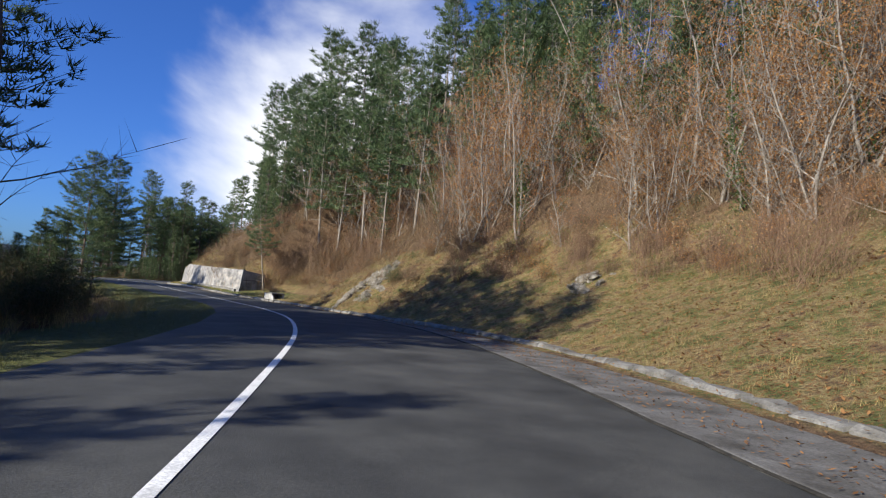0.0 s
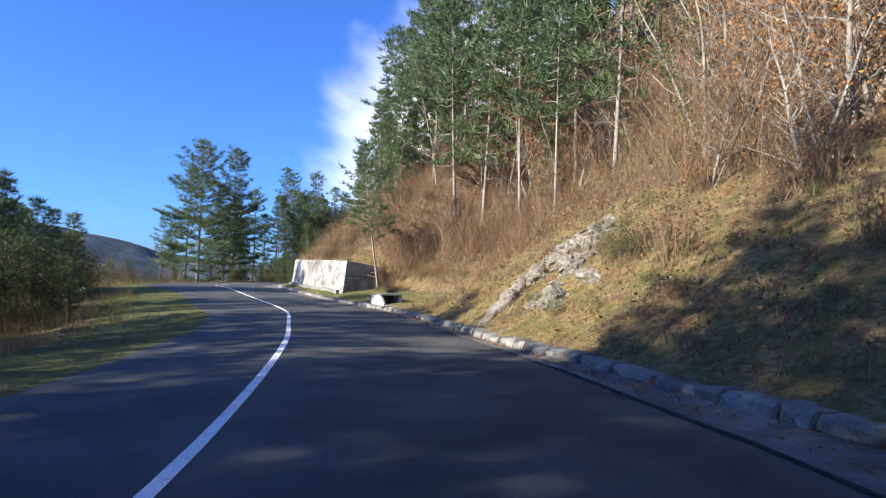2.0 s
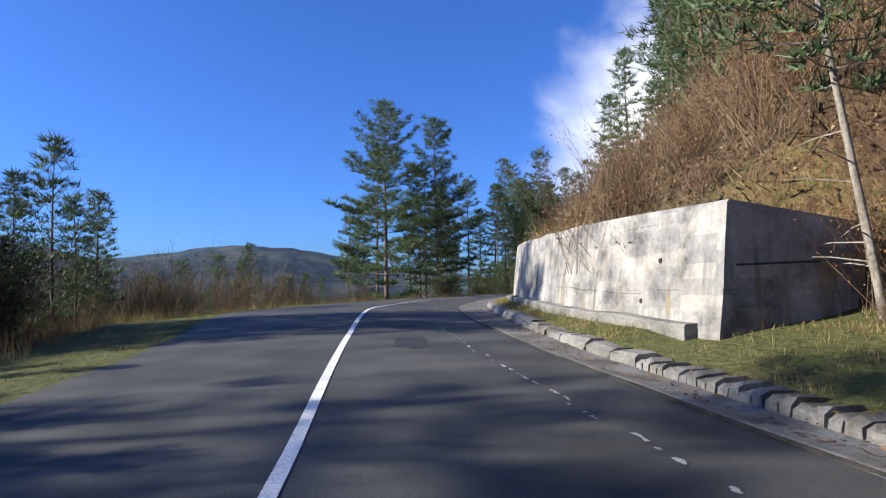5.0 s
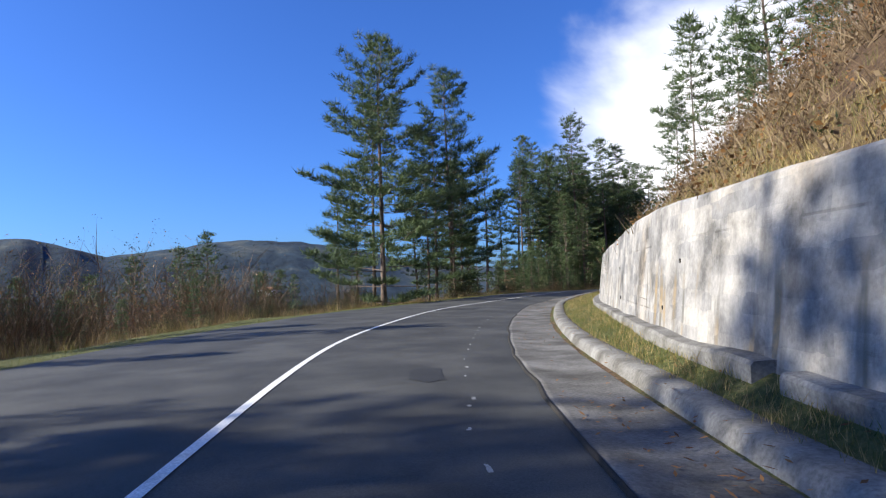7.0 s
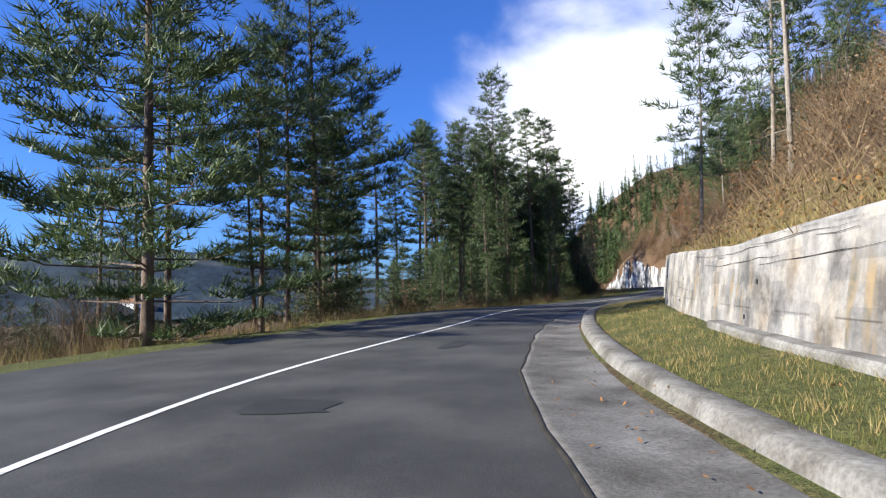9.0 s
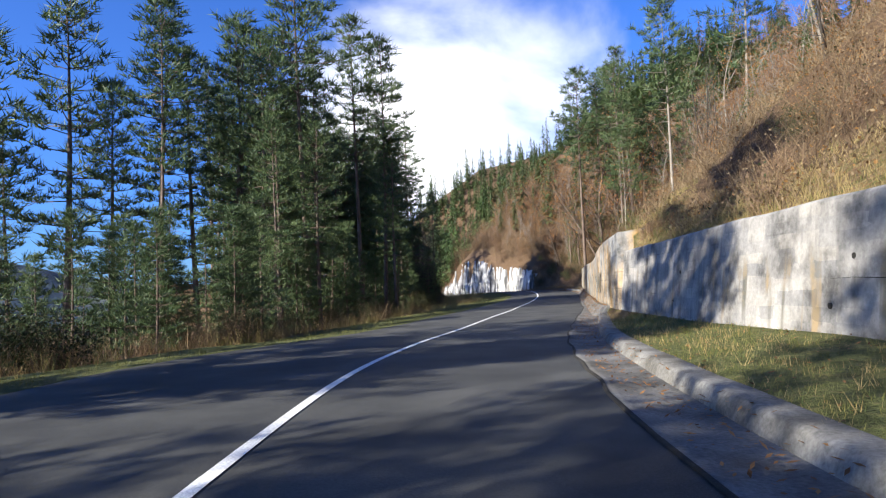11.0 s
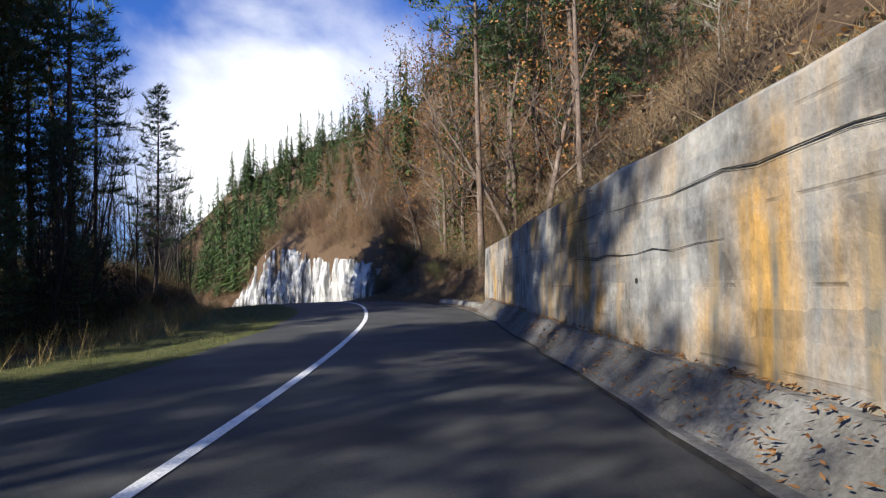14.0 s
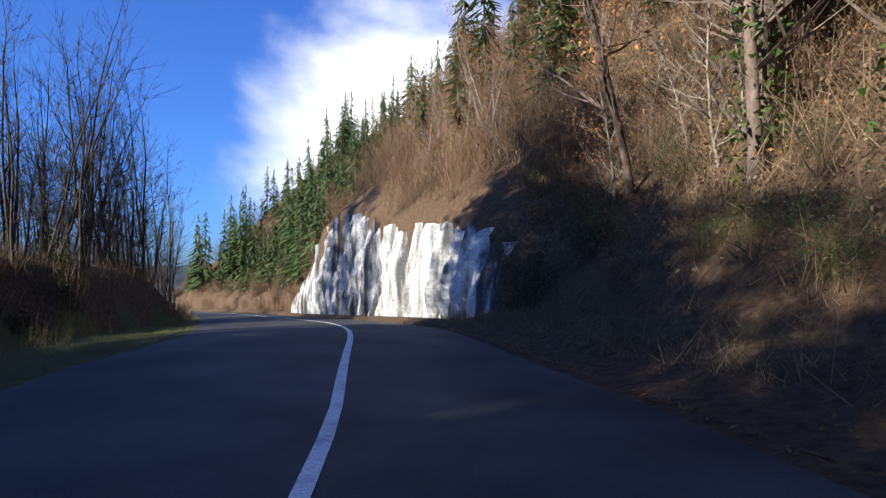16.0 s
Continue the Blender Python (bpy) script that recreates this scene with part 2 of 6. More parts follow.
def wall_material(name, base, stain, amount, board):
    """Weathered board-marked concrete with vertical run-off streaks and rust-brown patches."""
    m, n, l, b = shader(name, 0.88)
    big = noise_node(n, l, 0.45, 5, 0.6)
    streak = noise_node(n, l, 1.0, 5, 0.6, (2.4, 2.4, 0.22))
    fine = noise_node(n, l, 14, 6, 0.7)
    col = ramp_node(n, l, streak, [(0.28, tuple(c * 0.62 for c in base)), (0.47, base), (0.75, tuple(min(0.72, c * 1.18) for c in base))])
    st = n.new("ShaderNodeMath")
    st.operation = "MULTIPLY"
    l.new(step_node(n, l, big, 0.5 - amount, 0.66 - amount), st.inputs[0])
    l.new(step_node(n, l, streak, 0.35, 0.6), st.inputs[1])
    col = mix_node(n, l, st.outputs[0], col, stain)
    fc = ramp_node(n, l, fine, [(0.3, (0.8, 0.8, 0.8)), (0.7, (1.15, 1.15, 1.15))])
    col = mix_node(n, l, 1.0, col, fc, "MULTIPLY")
    blot = noise_node(n, l, 1.15, 7, 0.66)
    bc = ramp_node(n, l, blot, [(0.36, (0.4, 0.395, 0.39)), (0.45, (0.74, 0.735, 0.73)), (0.53, (1.0, 0.995, 0.985)), (0.62, (1.18, 1.16, 1.14)), (0.72, (1.4, 1.38, 1.35))])
    col = mix_node(n, l, 1.0, col, bc, "MULTIPLY")
    # narrow run-off stains below the lift joint
    run = noise_node(n, l, 1.0, 3, 0.5, (3.4, 3.4, 0.12))
    tz = n.new("ShaderNodeTexCoord")
    sz = n.new("ShaderNodeSeparateXYZ")
    l.new(tz.outputs["Object"], sz.inputs[0])
    rm = n.new("ShaderNodeMath")
    rm.operation = "MULTIPLY"
    l.new(step_node(n, l, run, 0.56, 0.68), rm.inputs[0])
    l.new(step_node(n, l, sz.outputs["Z"], 2.0, 1.5), rm.inputs[1])
    col = mix_node(n, l, rm.outputs[0], col, mix_node(n, l, step_node(n, l, blot, 0.45, 0.55), (0.25, 0.19, 0.115), (0.13, 0.125, 0.105)))
    # cast panels: every pour has its own tone
    pc = n.new("ShaderNodeTexCoord")
    pm = n.new("ShaderNodeMapping")
    pm.inputs["Scale"].default_value = (0.3, 0.36, 0.9)
    l.new(pc.outputs["Object"], pm.inputs["Vector"])
    pv = n.new("ShaderNodeTexVoronoi")
    pv.distance = "CHEBYCHEV"
    pv.inputs["Randomness"].default_value = 0.35
    l.new(pm.outputs["Vector"], pv.inputs["Vector"])
    ps = n.new("ShaderNodeSeparateColor")
    l.new(pv.outputs["Color"], ps.inputs[0])
    tone = ramp_node(n, l, ps.outputs[0], [(0.0, (0.72, 0.73, 0.76)), (0.5, (1.0, 0.99, 0.98)), (1.0, (1.2, 1.16, 1.1))])
    col = mix_node(n, l, 0.75, col, mix_node(n, l, 1.0, col, tone, "MULTIPLY"))
    # board marks
    tc = n.new("ShaderNodeTexCoord")
    sx = n.new("ShaderNodeSeparateXYZ")
    l.new(tc.outputs["Object"], sx.inputs[0])
    wv = n.new("ShaderNodeMath")
    wv.operation = "PINGPONG"
    l.new(sx.outputs["Z"], wv.inputs[0])
    wv.inputs[1].default_value = board
    edge = step_node(n, l, wv.outputs[0], 0.0, 0.018)
    br = n.new("ShaderNodeMath")
    br.operation = "MAXIMUM"
    l.new(edge, br.inputs[0])
    gap = n.new("ShaderNodeMath")
    gap.operation = "MAXIMUM"
    l.new(step_node(n, l, big, 0.6, 0.45), gap.inputs[0])
    l.new(step_node(n, l, noise_node(n, l, 0.9, 3, 0.6), 0.48, 0.54), gap.inputs[1])
    l.new(gap.outputs[0], br.inputs[1])
    dk = ramp_node(n, l, br.outputs[0], [(0.0, (0.5, 0.48, 0.46)), (1.0, (1, 1, 1))])
    col = mix_node(n, l, 1.0, col, dk, "MULTIPLY")
    l.new(col, b.inputs["Base Color"])
    hm = n.new("ShaderNodeMath")
    hm.operation = "MULTIPLY_ADD"
    l.new(br.outputs[0], hm.inputs[0])
    hm.inputs[1].default_value = 0.8
    l.new(fine, hm.inputs[2])
    bump_node(n, l, b, hm.outputs[0], 0.6, 0.02)
    return m


M_WALL_GREY = wall_material("grey_concrete_wall", (0.27, 0.262, 0.25), (0.27, 0.22, 0.16), -0.06, 0.55)
M_WALL_OCHRE = wall_material("ochre_stained_concrete_wall", (0.275, 0.276, 0.27), (0.37, 0.225, 0.075), 0.07, 0.3)
# dark upright streaks: cracks, and shadow stripes put into the rock colour
M_ROCK = two_scale("pale_sprayed_rock_shade_streaks", [(0.38, (0.08, 0.08, 0.08)), (0.46, (0.27, 0.265, 0.26)), (0.54, (0.5, 0.495, 0.485)), (0.75, (0.64, 0.63, 0.615))], 1.2, 10, 0.85, 0.9, 0.06, stretch=(1.5, 1.5, 0.2))
M_STONE = two_scale("bank_rock", [(0.3, (0.096, 0.08, 0.056)), (0.5, (0.192, 0.168, 0.132)), (0.7, (0.336, 0.312, 0.264))], 2.6, 14, 0.9, 0.9, 0.05)
# woodland tones shifted to blue: aerial haze is put into the hill colour
M_FARHILL = two_scale("haze_tinted_far_hill", [(0.35, (0.014, 0.026, 0.04)), (0.5, (0.03, 0.05, 0.066)), (0.62, (0.075, 0.085, 0.08)), (0.7, (0.03, 0.045, 0.06))], 0.016, 0.09, 0.95, 0.6, 3.0)
M_BLACK = two_scale("black_spray_paint", [(0.3, (0.02, 0.02, 0.022)), (0.7, (0.05, 0.05, 0.05))], 4, 40, 0.7, 0.1, 0.003)
M_GREYPAINT = two_scale("faded_fill_paint", [(0.3, (0.19, 0.175, 0.145)), (0.7, (0.27, 0.25, 0.205))], 3, 30, 0.8, 0.2, 0.004)
M_DARK = two_scale("dark_damp_hole", [(0.3, (0.015, 0.014, 0.012)), (0.7, (0.04, 0.036, 0.03))], 6, 40, 0.9, 0.3, 0.01)
M_WHITE = two_scale("white_render", [(0.3, (0.5, 0.5, 0.5)), (0.7, (0.75, 0.75, 0.74))], 0.2, 3, 0.8, 0.1, 0.05)
M_INLET = two_scale("dirty_white_concrete", [(0.3, (0.17, 0.162, 0.145)), (0.48, (0.357, 0.348, 0.323)), (0.7, (0.51, 0.501, 0.476))], 2.4, 18, 0.85, 0.4, 0.01)
M_TILE = two_scale("roof_tiles", [(0.3, (0.22, 0.1, 0.06)), (0.7, (0.35, 0.18, 0.11))], 0.3, 4, 0.9, 0.4, 0.05)


# ---- mesh helpers ----
class Build:
    """Vertices and faces gathered for one mesh."""

    def __init__(self):
        self.v, self.f, self.m = [], [], []

    def add(self, verts, faces, mat=0):
        k = len(self.v)
        self.v.extend(verts)
        self.f.extend([tuple(i + k for i in q) for q in faces])
        self.m.extend([mat] * len(faces))

    def tube(self, pts, radii, n=6, mat=0, cap=True):
        rings = []
        up = Vector((0.31, 0.17, 0.93))
        for i, p in enumerate(pts):
            a = pts[min(i + 1, len(pts) - 1)] - pts[max(i - 1, 0)]
            x = a.cross(up)
            if x.length < 1e-5:
                x = a.cross(Vector((1, 0, 0)))
            x.normalize()
            y = a.cross(x).normalized()
            rings.append([p + (x * math.cos(2 * math.pi * k / n) + y * math.sin(2 * math.pi * k / n)) * radii[i] for k in range(n)])
        verts = [q for r in rings for q in r]
        faces = [(i * n + k, i * n + (k + 1) % n, (i + 1) * n + (k + 1) % n, (i + 1) * n + k) for i in range(len(pts) - 1) for k in range(n)]
        if cap:
            faces.append(tuple((len(pts) - 1) * n + k for k in range(n)))
        self.add(verts, faces, mat)

    def blade(self, a, b, side, mat=0):
        """A narrow pointed leaf from a to b."""
        m = a.lerp(b, 0.45)
        self.add([a, m + side, b, m - side], [(0, 1, 2, 3)], mat)

    def sliver(self, a, b, side, mat=0):
        """A needle or twig: one narrow triangle from a to b."""
        self.add([a - side, a + side, b], [(0, 1, 2)], mat)

    def box(self, lo, hi, mat=0):
        (x0, y0, z0), (x1, y1, z1) = lo, hi
        self.add([Vector(p) for p in ((x0, y0, z0), (x1, y0, z0), (x1, y1, z0), (x0, y1, z0), (x0, y0, z1), (x1, y0, z1), (x1, y1, z1), (x0, y1, z1))],
                 [(3, 2, 1, 0), (4, 5, 6, 7), (0, 1, 5, 4), (1, 2, 6, 5), (2, 3, 7, 6), (3, 0, 4, 7)], mat)

    def mesh(self, name, mats, smooth=False):
        me = bpy.data.meshes.new(name)
        me.from_pydata([tuple(p) for p in self.v], [], self.f)
        for m in mats:
            me.materials.append(m)
        if len(mats) > 1:
            me.polygons.foreach_set("material_index", self.m)
        if smooth:
            me.polygons.foreach_set("use_smooth", [True] * len(self.f))
        me.update()
        return me


def part(name, b, mats, parent, label="", smooth=False):
    ob = new(name, b.mesh(name, mats if isinstance(mats, list) else [mats], smooth))
    ob.parent = parent
    return tagged(ob, label)


def empty(name, m=None):
    ob = new(name)
    ob.empty_display_size = 0.2
    if m is not None:
        ob.matrix_basis = m
    return ob


rng = random.Random(7)


def rnd(a, b):
    return rng.uniform(a, b)


# ---- the road's line ----
CENTRE = [(2.2, -32), (1.2, -20), (0.1, -10), (-1.1, 0), (-2.2, 8.0), (-3.5, 15.5), (-5.2, 22.2), (-7.2, 27.6), (-10.6, 34.8), (-14.3, 42), (-17.7, 46.6),
          (-22.1, 51.7), (-25.7, 56), (-30.0, 61.2), (-35.4, 68.2), (-39.0, 74.4), (-42.2, 81.8), (-43.9, 89.5), (-45.2, 97), (-46.1, 105), (-46.4, 112),
          (-46.2, 118), (-45.6, 125), (-44.85, 131), (-44.3, 137), (-43.5, 146), (-43.2, 152), (-43.35, 157.5), (-43.8, 162.2), (-44.6, 166.5), (-45.3, 169.4),
          (-46.5, 174.4), (-47.9, 178.2), (-50.5, 183.5), (-53.5, 189.3), (-56.8, 195.5), (-60.5, 202.3), (-65.4, 211), (-71, 219), (-79, 227), (-90, 235)]


def catmull(p, steps=12):
    out = []
    for i in range(len(p) - 1):
        a, b, c, d = (np.array(p[max(0, min(len(p) - 1, i + k))], float) for k in (-1, 0, 1, 2))
        for k in range(steps):
            t = k / steps
            out.append(0.5 * (2 * b + (c - a) * t + (2 * a - 5 * b + 4 * c - d) * t * t + (3 * b - a - 3 * c + d) * t ** 3))
    out.append(np.array(p[-1], float))
    return np.array(out)


def resample(q, step):
    s = np.concatenate([[0], np.cumsum(np.hypot(*np.diff(q, axis=0).T))])
    u = np.arange(0, s[-1], step)
    return np.stack([np.interp(u, s, q[:, k]) for k in range(q.shape[1])], 1)


def soften(v, n):
    return np.convolve(np.pad(v, n, "edge"), np.ones(2 * n + 1) / (2 * n + 1), "valid")


C = resample(catmull(CENTRE), 1.0)
N = len(C)
TAN = np.gradient(C, axis=0)
TAN = np.stack([soften(TAN[:, 0], 3), soften(TAN[:, 1], 3)], 1)
TAN /= np.hypot(*TAN.T)[:, None]
NOR = np.stack([TAN[:, 1], -TAN[:, 0]], 1)
CY = C[:, 1]


def by_y(table, n=3):
    return soften(np.interp(CY, [a for a, _ in table], [b for _, b in table]), n)


ZR = by_y([(-30, -0.15), (0, 0), (10, 0.07), (21, 0.11), (31, 0.04), (40, -0.06), (47, -0.035), (54, 0.23), (60.7, 0.47), (66.7, 0.39), (73, 0.32), (84, 0.34), (96, 0.42),
           (104, 0.4), (110, 0.29), (115.5, 0.16), (121.5, 0.09), (136, 0.09), (143, 0.13), (150, 0.23), (156, 0.38), (162.5, 0.52), (168, 0.55), (174, 0.48), (180, 0.25), (190, -0.35), (200, -0.95), (212, -1.6), (240, -3.0)], 4)
LW = by_y([(-30, 3.2), (20, 2.8), (37, 2.5), (45, 3.4), (50, 3.2), (56, 3.5), (60, 4.6), (67, 6.2), (80, 6.3), (88, 5), (96, 4.2), (111, 4.9), (115, 3.6), (119, 3.0), (133, 3.0), (145, 2.5), (160, 2.4), (170, 3.5), (240, 3.5)])
RW = by_y([(-30, 4.8), (16, 4.8), (34, 4.1), (48, 4.0), (54, 3.35), (60, 3.2), (70, 4.2), (80, 4.15), (90, 3.4), (100, 3.4), (120, 4.0), (130, 4.0), (139, 3.6), (150, 3.4), (157, 3.6), (163, 3.4), (172, 2.6), (180, 2.5), (240, 2.7)])
GW = by_y([(-30, 2.3), (12, 2.5), (18, 2.1), (26, 1.0), (34, 0.5), (46, 0.6), (54, 0.8), (60, 1.1), (70, 1.4), (80, 1.5), (90, 1.2), (100, 0.8), (120, 0.9), (130, 0.85), (150, 0.7), (160, 0.8), (168, 0.6), (175, 0.3), (240, 0.3)])
WALL = resample(catmull([(-18.25, 55.75), (-21.2, 58.4), (-24.4, 62.3), (-27.3, 66.6), (-29.3, 70.6), (-31.4, 75), (-33.4, 79.2), (-35, 83.2), (-36.3, 87.5), (-37.5, 93), (-38.5, 99), (-39.1, 105.5),
                         (-39.8, 112), (-40.4, 121.3)]), 0.5)
WALL2 = resample(catmull([(-40.4, 121.3), (-40.55, 124.5), (-40.45, 128.5), (-40.15, 133), (-39.9, 139), (-39.55, 147), (-39.15, 153), (-38.95, 159.2)]), 0.5)
ROCK = resample(catmull([(-43.9, 179.2), (-44.7, 180.8), (-46.0, 183.2), (-47.9, 186.4), (-50, 191), (-53, 197), (-57, 204), (-62, 212.5)]), 0.5)


def along(q):
    """Station and offset to the right for points of the plan."""
    q = np.atleast_2d(np.asarray(q, float))
    d = ((q[:, None, :2] - C[None]) ** 2).sum(2)
    i = d.argmin(1)
    r = q[:, :2] - C[i]
    return i + (r * TAN[i]).sum(1), (r * NOR[i]).sum(1)


def offsets(q):
    s, u = along(q)
    o = np.argsort(s)
    return s[o], u[o]


ST = np.arange(N)
s1, u1 = offsets(np.vstack([WALL, WALL2]))
s3, u3 = offsets(ROCK)
S_W0, S_W1, S_STEP = s1[0], s1[-1], along(WALL[-1])[0][0]
S_R0, S_R1 = s3[0], s3[-1]
# rise of the wall's top above the road
HTOP_S, _ = along([(-17.9, 55.4), (-24.4, 62.3), (-27.3, 66.6), (-28.5, 69), (-30, 72), (-31.4, 75), (-33.4, 79.2), (-35, 83.2), (-36.6, 89), (-38.2, 97), (-39.1, 105.5), (-39.6, 112), (-40.1, 121.2)])
HTOP = [2.25, 2.2, 2.3, 2.45, 2.5, 2.4, 2.2, 2.0, 1.8, 2.0, 2.25, 2.36, 2.47]
H2_S, _ = along([(-40.1, 121.4), (-40.3, 126), (-40.1, 131), (-39.9, 136), (-39.7, 142), (-39.3, 150), (-38.95, 159.2)])
H2 = [3.15, 2.95, 2.72, 2.55, 2.5, 2.48, 2.2]


def top_rise(s):
    if s <= S_STEP:
        return float(np.interp(s, HTOP_S, HTOP))
    return float(np.interp(s, H2_S, H2))


# ---- ground ----
UL = [0, 0.5, 1.2, 2.0, 3.0, 4.2, 5.6, 7.2, 9, 11, 13.5, 16.5, 20, 25, 31, 38]
UR = [0, 0.4, 0.9, 1.6, 2.4, 3.4, 4.6, 6, 7.6, 9.4, 11.4, 13.8, 16.6, 20, 24, 29, 35, 42, 50]


def bank_foot(y):
    """How far beyond the left edge the earth bank past the wood begins."""
    return float(np.interp(y, [160, 170, 180, 186, 190, 200], [7.0, 6.2, 4.6, 2.4, 0.9, 0.9]))


def left_rise(y, d):
    """Height against the road at d metres beyond its left edge."""
    flat = float(np.interp(y, [0, 45, 60, 95, 145, 178], [1.6, 2.2, 3.0, 3.5, 5.0, 5.0]))
    drop = -0.06 * min(d, flat)
    e = max(0.0, d - flat)
    fall = -(0.16 * min(e, 6) + 0.5 * min(max(e - 6, 0), 14) + 0.25 * max(e - 20, 0))
    if y > 163:
        k = min(1.0, (y - 163) / 12)
        bank = float(np.interp(y, [163, 175, 190.5, 193.5, 200], [2.2, 2.8, 2.8, 0.5, 0.3])) * (1 - math.exp(-max(0, d - bank_foot(y)) / 0.9))
        fall = fall * (1 - k) + bank * k
    return drop + fall


def right_shape(i):
    """Offset and rise at the foot, the same behind it, and the slope above."""
    y, s = CY[i], float(i)
    kerb = RW[i] + GW[i]
    if S_W0 + 1.2 <= s <= S_W1:
        u = float(np.interp(s, s1, u1))
        return u, 0.34, top_rise(s) - 0.06, 0.85
    if S_R0 <= s <= S_R1:
        u = float(np.interp(s, s3, u3))
        k = (s - S_R0) / (S_R1 - S_R0)
        return u, 0.1, float(np.interp(k, [0, 0.06, 0.14, 0.2, 0.36, 0.5, 0.64, 0.75, 0.87, 1], [2.0, 3.2, 3.7, 3.6, 4.8, 6.1, 6.6, 6.0, 3.4, 1.4])), 0.95
    if s < S_W0 + 1.2:
        u = float(np.interp(y, [-30, 18, 27, 34, 41, 43.5, 48, 53, 55.5], [14, 14.5, 11.5, 9.0, 8.4, 9.4, 8.6, 7.9, 7.4]))
        h = float(np.interp(y, [-30, 18, 27, 34, 41, 43.5, 48, 53, 55.5], [3.3, 3.4, 3.3, 3.1, 2.7, 0.7, 0.55, 0.6, 0.75]))
        return u, h, h + 0.15, 0.8
    if s < S_R0:
        u = kerb + 1.4
        return u, 0.45, 0.7, 0.95
    u = kerb + 0.8
    return u, 0.3, 1.5, 0.9


def station_profile(i):
    """Offsets, heights and cover (green, straw) across the ground at one station."""
    y, z0 = CY[i], ZR[i]
    us, zs, cv = [], [], []
    for d in reversed(UL):
        w = 0.12 * min(1.0, d / 3)
        us.append(-LW[i] - d)
        zs.append(z0 - 0.03 + left_rise(y, d) + w * noise.noise((i * 0.23, d * 0.6, 3.1)) * (1 + 0.25 * d) * 0.7)
        cv.append((1.0 if d < (3.4 if y < 140 else 4.6 if y < 160 else bank_foot(y)) else 0.25 if d < 5 else 0.0, 0.35 if 3 < d < 9 and y > 60 else 0.1))
    kerb = RW[i] + GW[i]
    us += [-LW[i] * 0.5, 0.0, RW[i] * 0.6]
    zs += [z0 - 0.12] * 3
    cv += [(0, 0)] * 3
    us += [RW[i] + 0.02, RW[i] + GW[i] * 0.6]
    zs += [z0 - 0.12, z0 - 0.12] if y < 164 else [z0 - 0.06, z0 - 0.01]
    cv += [(0, 0)] * 2 if y < 164 else [(0.1, 0.1)] * 2
    uf, hf, hb, sl = right_shape(i)
    slope_zone = S_W0 > i and y < 30
    walled = S_W0 + 1.2 <= i <= S_W1 or S_R0 <= i <= S_R1
    for k in range(9):
        t = k / 8
        h = 0.12 + (hf - 0.12) * (t ** 1.25 if not slope_zone else t ** 1.1)
        us.append(kerb + 0.2 + (uf - kerb - 0.2) * t)
        if k == 0:
            h = 0.08
        zs.append(z0 + h + (0.16 * noise.noise((i * 0.31, us[-1] * 0.5, 9.0)) * math.sin(math.pi * t) if not walled else 0.03 * noise.noise((i * 0.4, us[-1], 2.0))))
        cv.append((0.3, float(np.interp(y, [17, 31], [0.95, 0.65]))) if slope_zone else (0.3, 0.6) if i < S_W0 and y < 43 else (float(np.interp(y, [43, 49], [0.3, 0.95])), float(np.interp(y, [43, 49], [0.7, 0.4]))) if i < S_W0 else (1.0, 0.3) if CY[i] < 118 else (0.2, 0.35))
    us.append(uf + (0.5 if walled else 0.15))
    zs.append(z0 + (0.0 if walled else hf + 0.05))
    cv.append((0.3, 0.85) if slope_zone else (0.2, 0.4))
    for d in UR:
        base = uf + (0.64 if walled else 0.3)
        us.append(base + d)
        e = min(d, 26) * sl + max(0, d - 26) * 0.55
        if S_W0 + 1.2 <= i <= S_W1:
            e = d * 0.55 if d < 1 else 0.55 + (d - 1) * sl
        zs.append(z0 + hb + e + 0.35 * noise.noise((i * 0.12, d * 0.22, 5.0)) * min(d, 4) * 0.5)
        cv.append((0.25, float(np.interp(d, [0, 2.5, 5], [0.8, 0.5, 0.2]))) if slope_zone else (0.0, 0.12) if i > S_W1 else (0.25, 0.55) if d < 2.2 else (0.0, 0.2))
    return us, zs, cv


PROF = [station_profile(i) for i in range(N)]
PU = np.array([p[0] for p in PROF])
PZ = np.array([p[1] for p in PROF])


def gz(x, y):
    s, u = along((x, y))
    s = max(0.0, min(N - 1.001, float(s[0])))
    i, t = int(s), s - int(s)
    return float(np.interp(u[0], PU[i], PZ[i]) * (1 - t) + np.interp(u[0], PU[i + 1], PZ[i + 1]) * t)


def at(s, u):
    """Plan place and ground height at a station and offset."""
    s = max(0.0, min(N - 1.001, float(s)))
    i = int(s)
    t = s - i
    c, n = C[i] * (1 - t) + C[i + 1] * t, NOR[i] * (1 - t) + NOR[i + 1] * t
    x, y = c + n * u
    return float(x), float(y), float(np.interp(u, PU[i], PZ[i]) * (1 - t) + np.interp(u, PU[i + 1], PZ[i + 1]) * t)


def station(y):
    return float(np.interp(y, CY, ST))


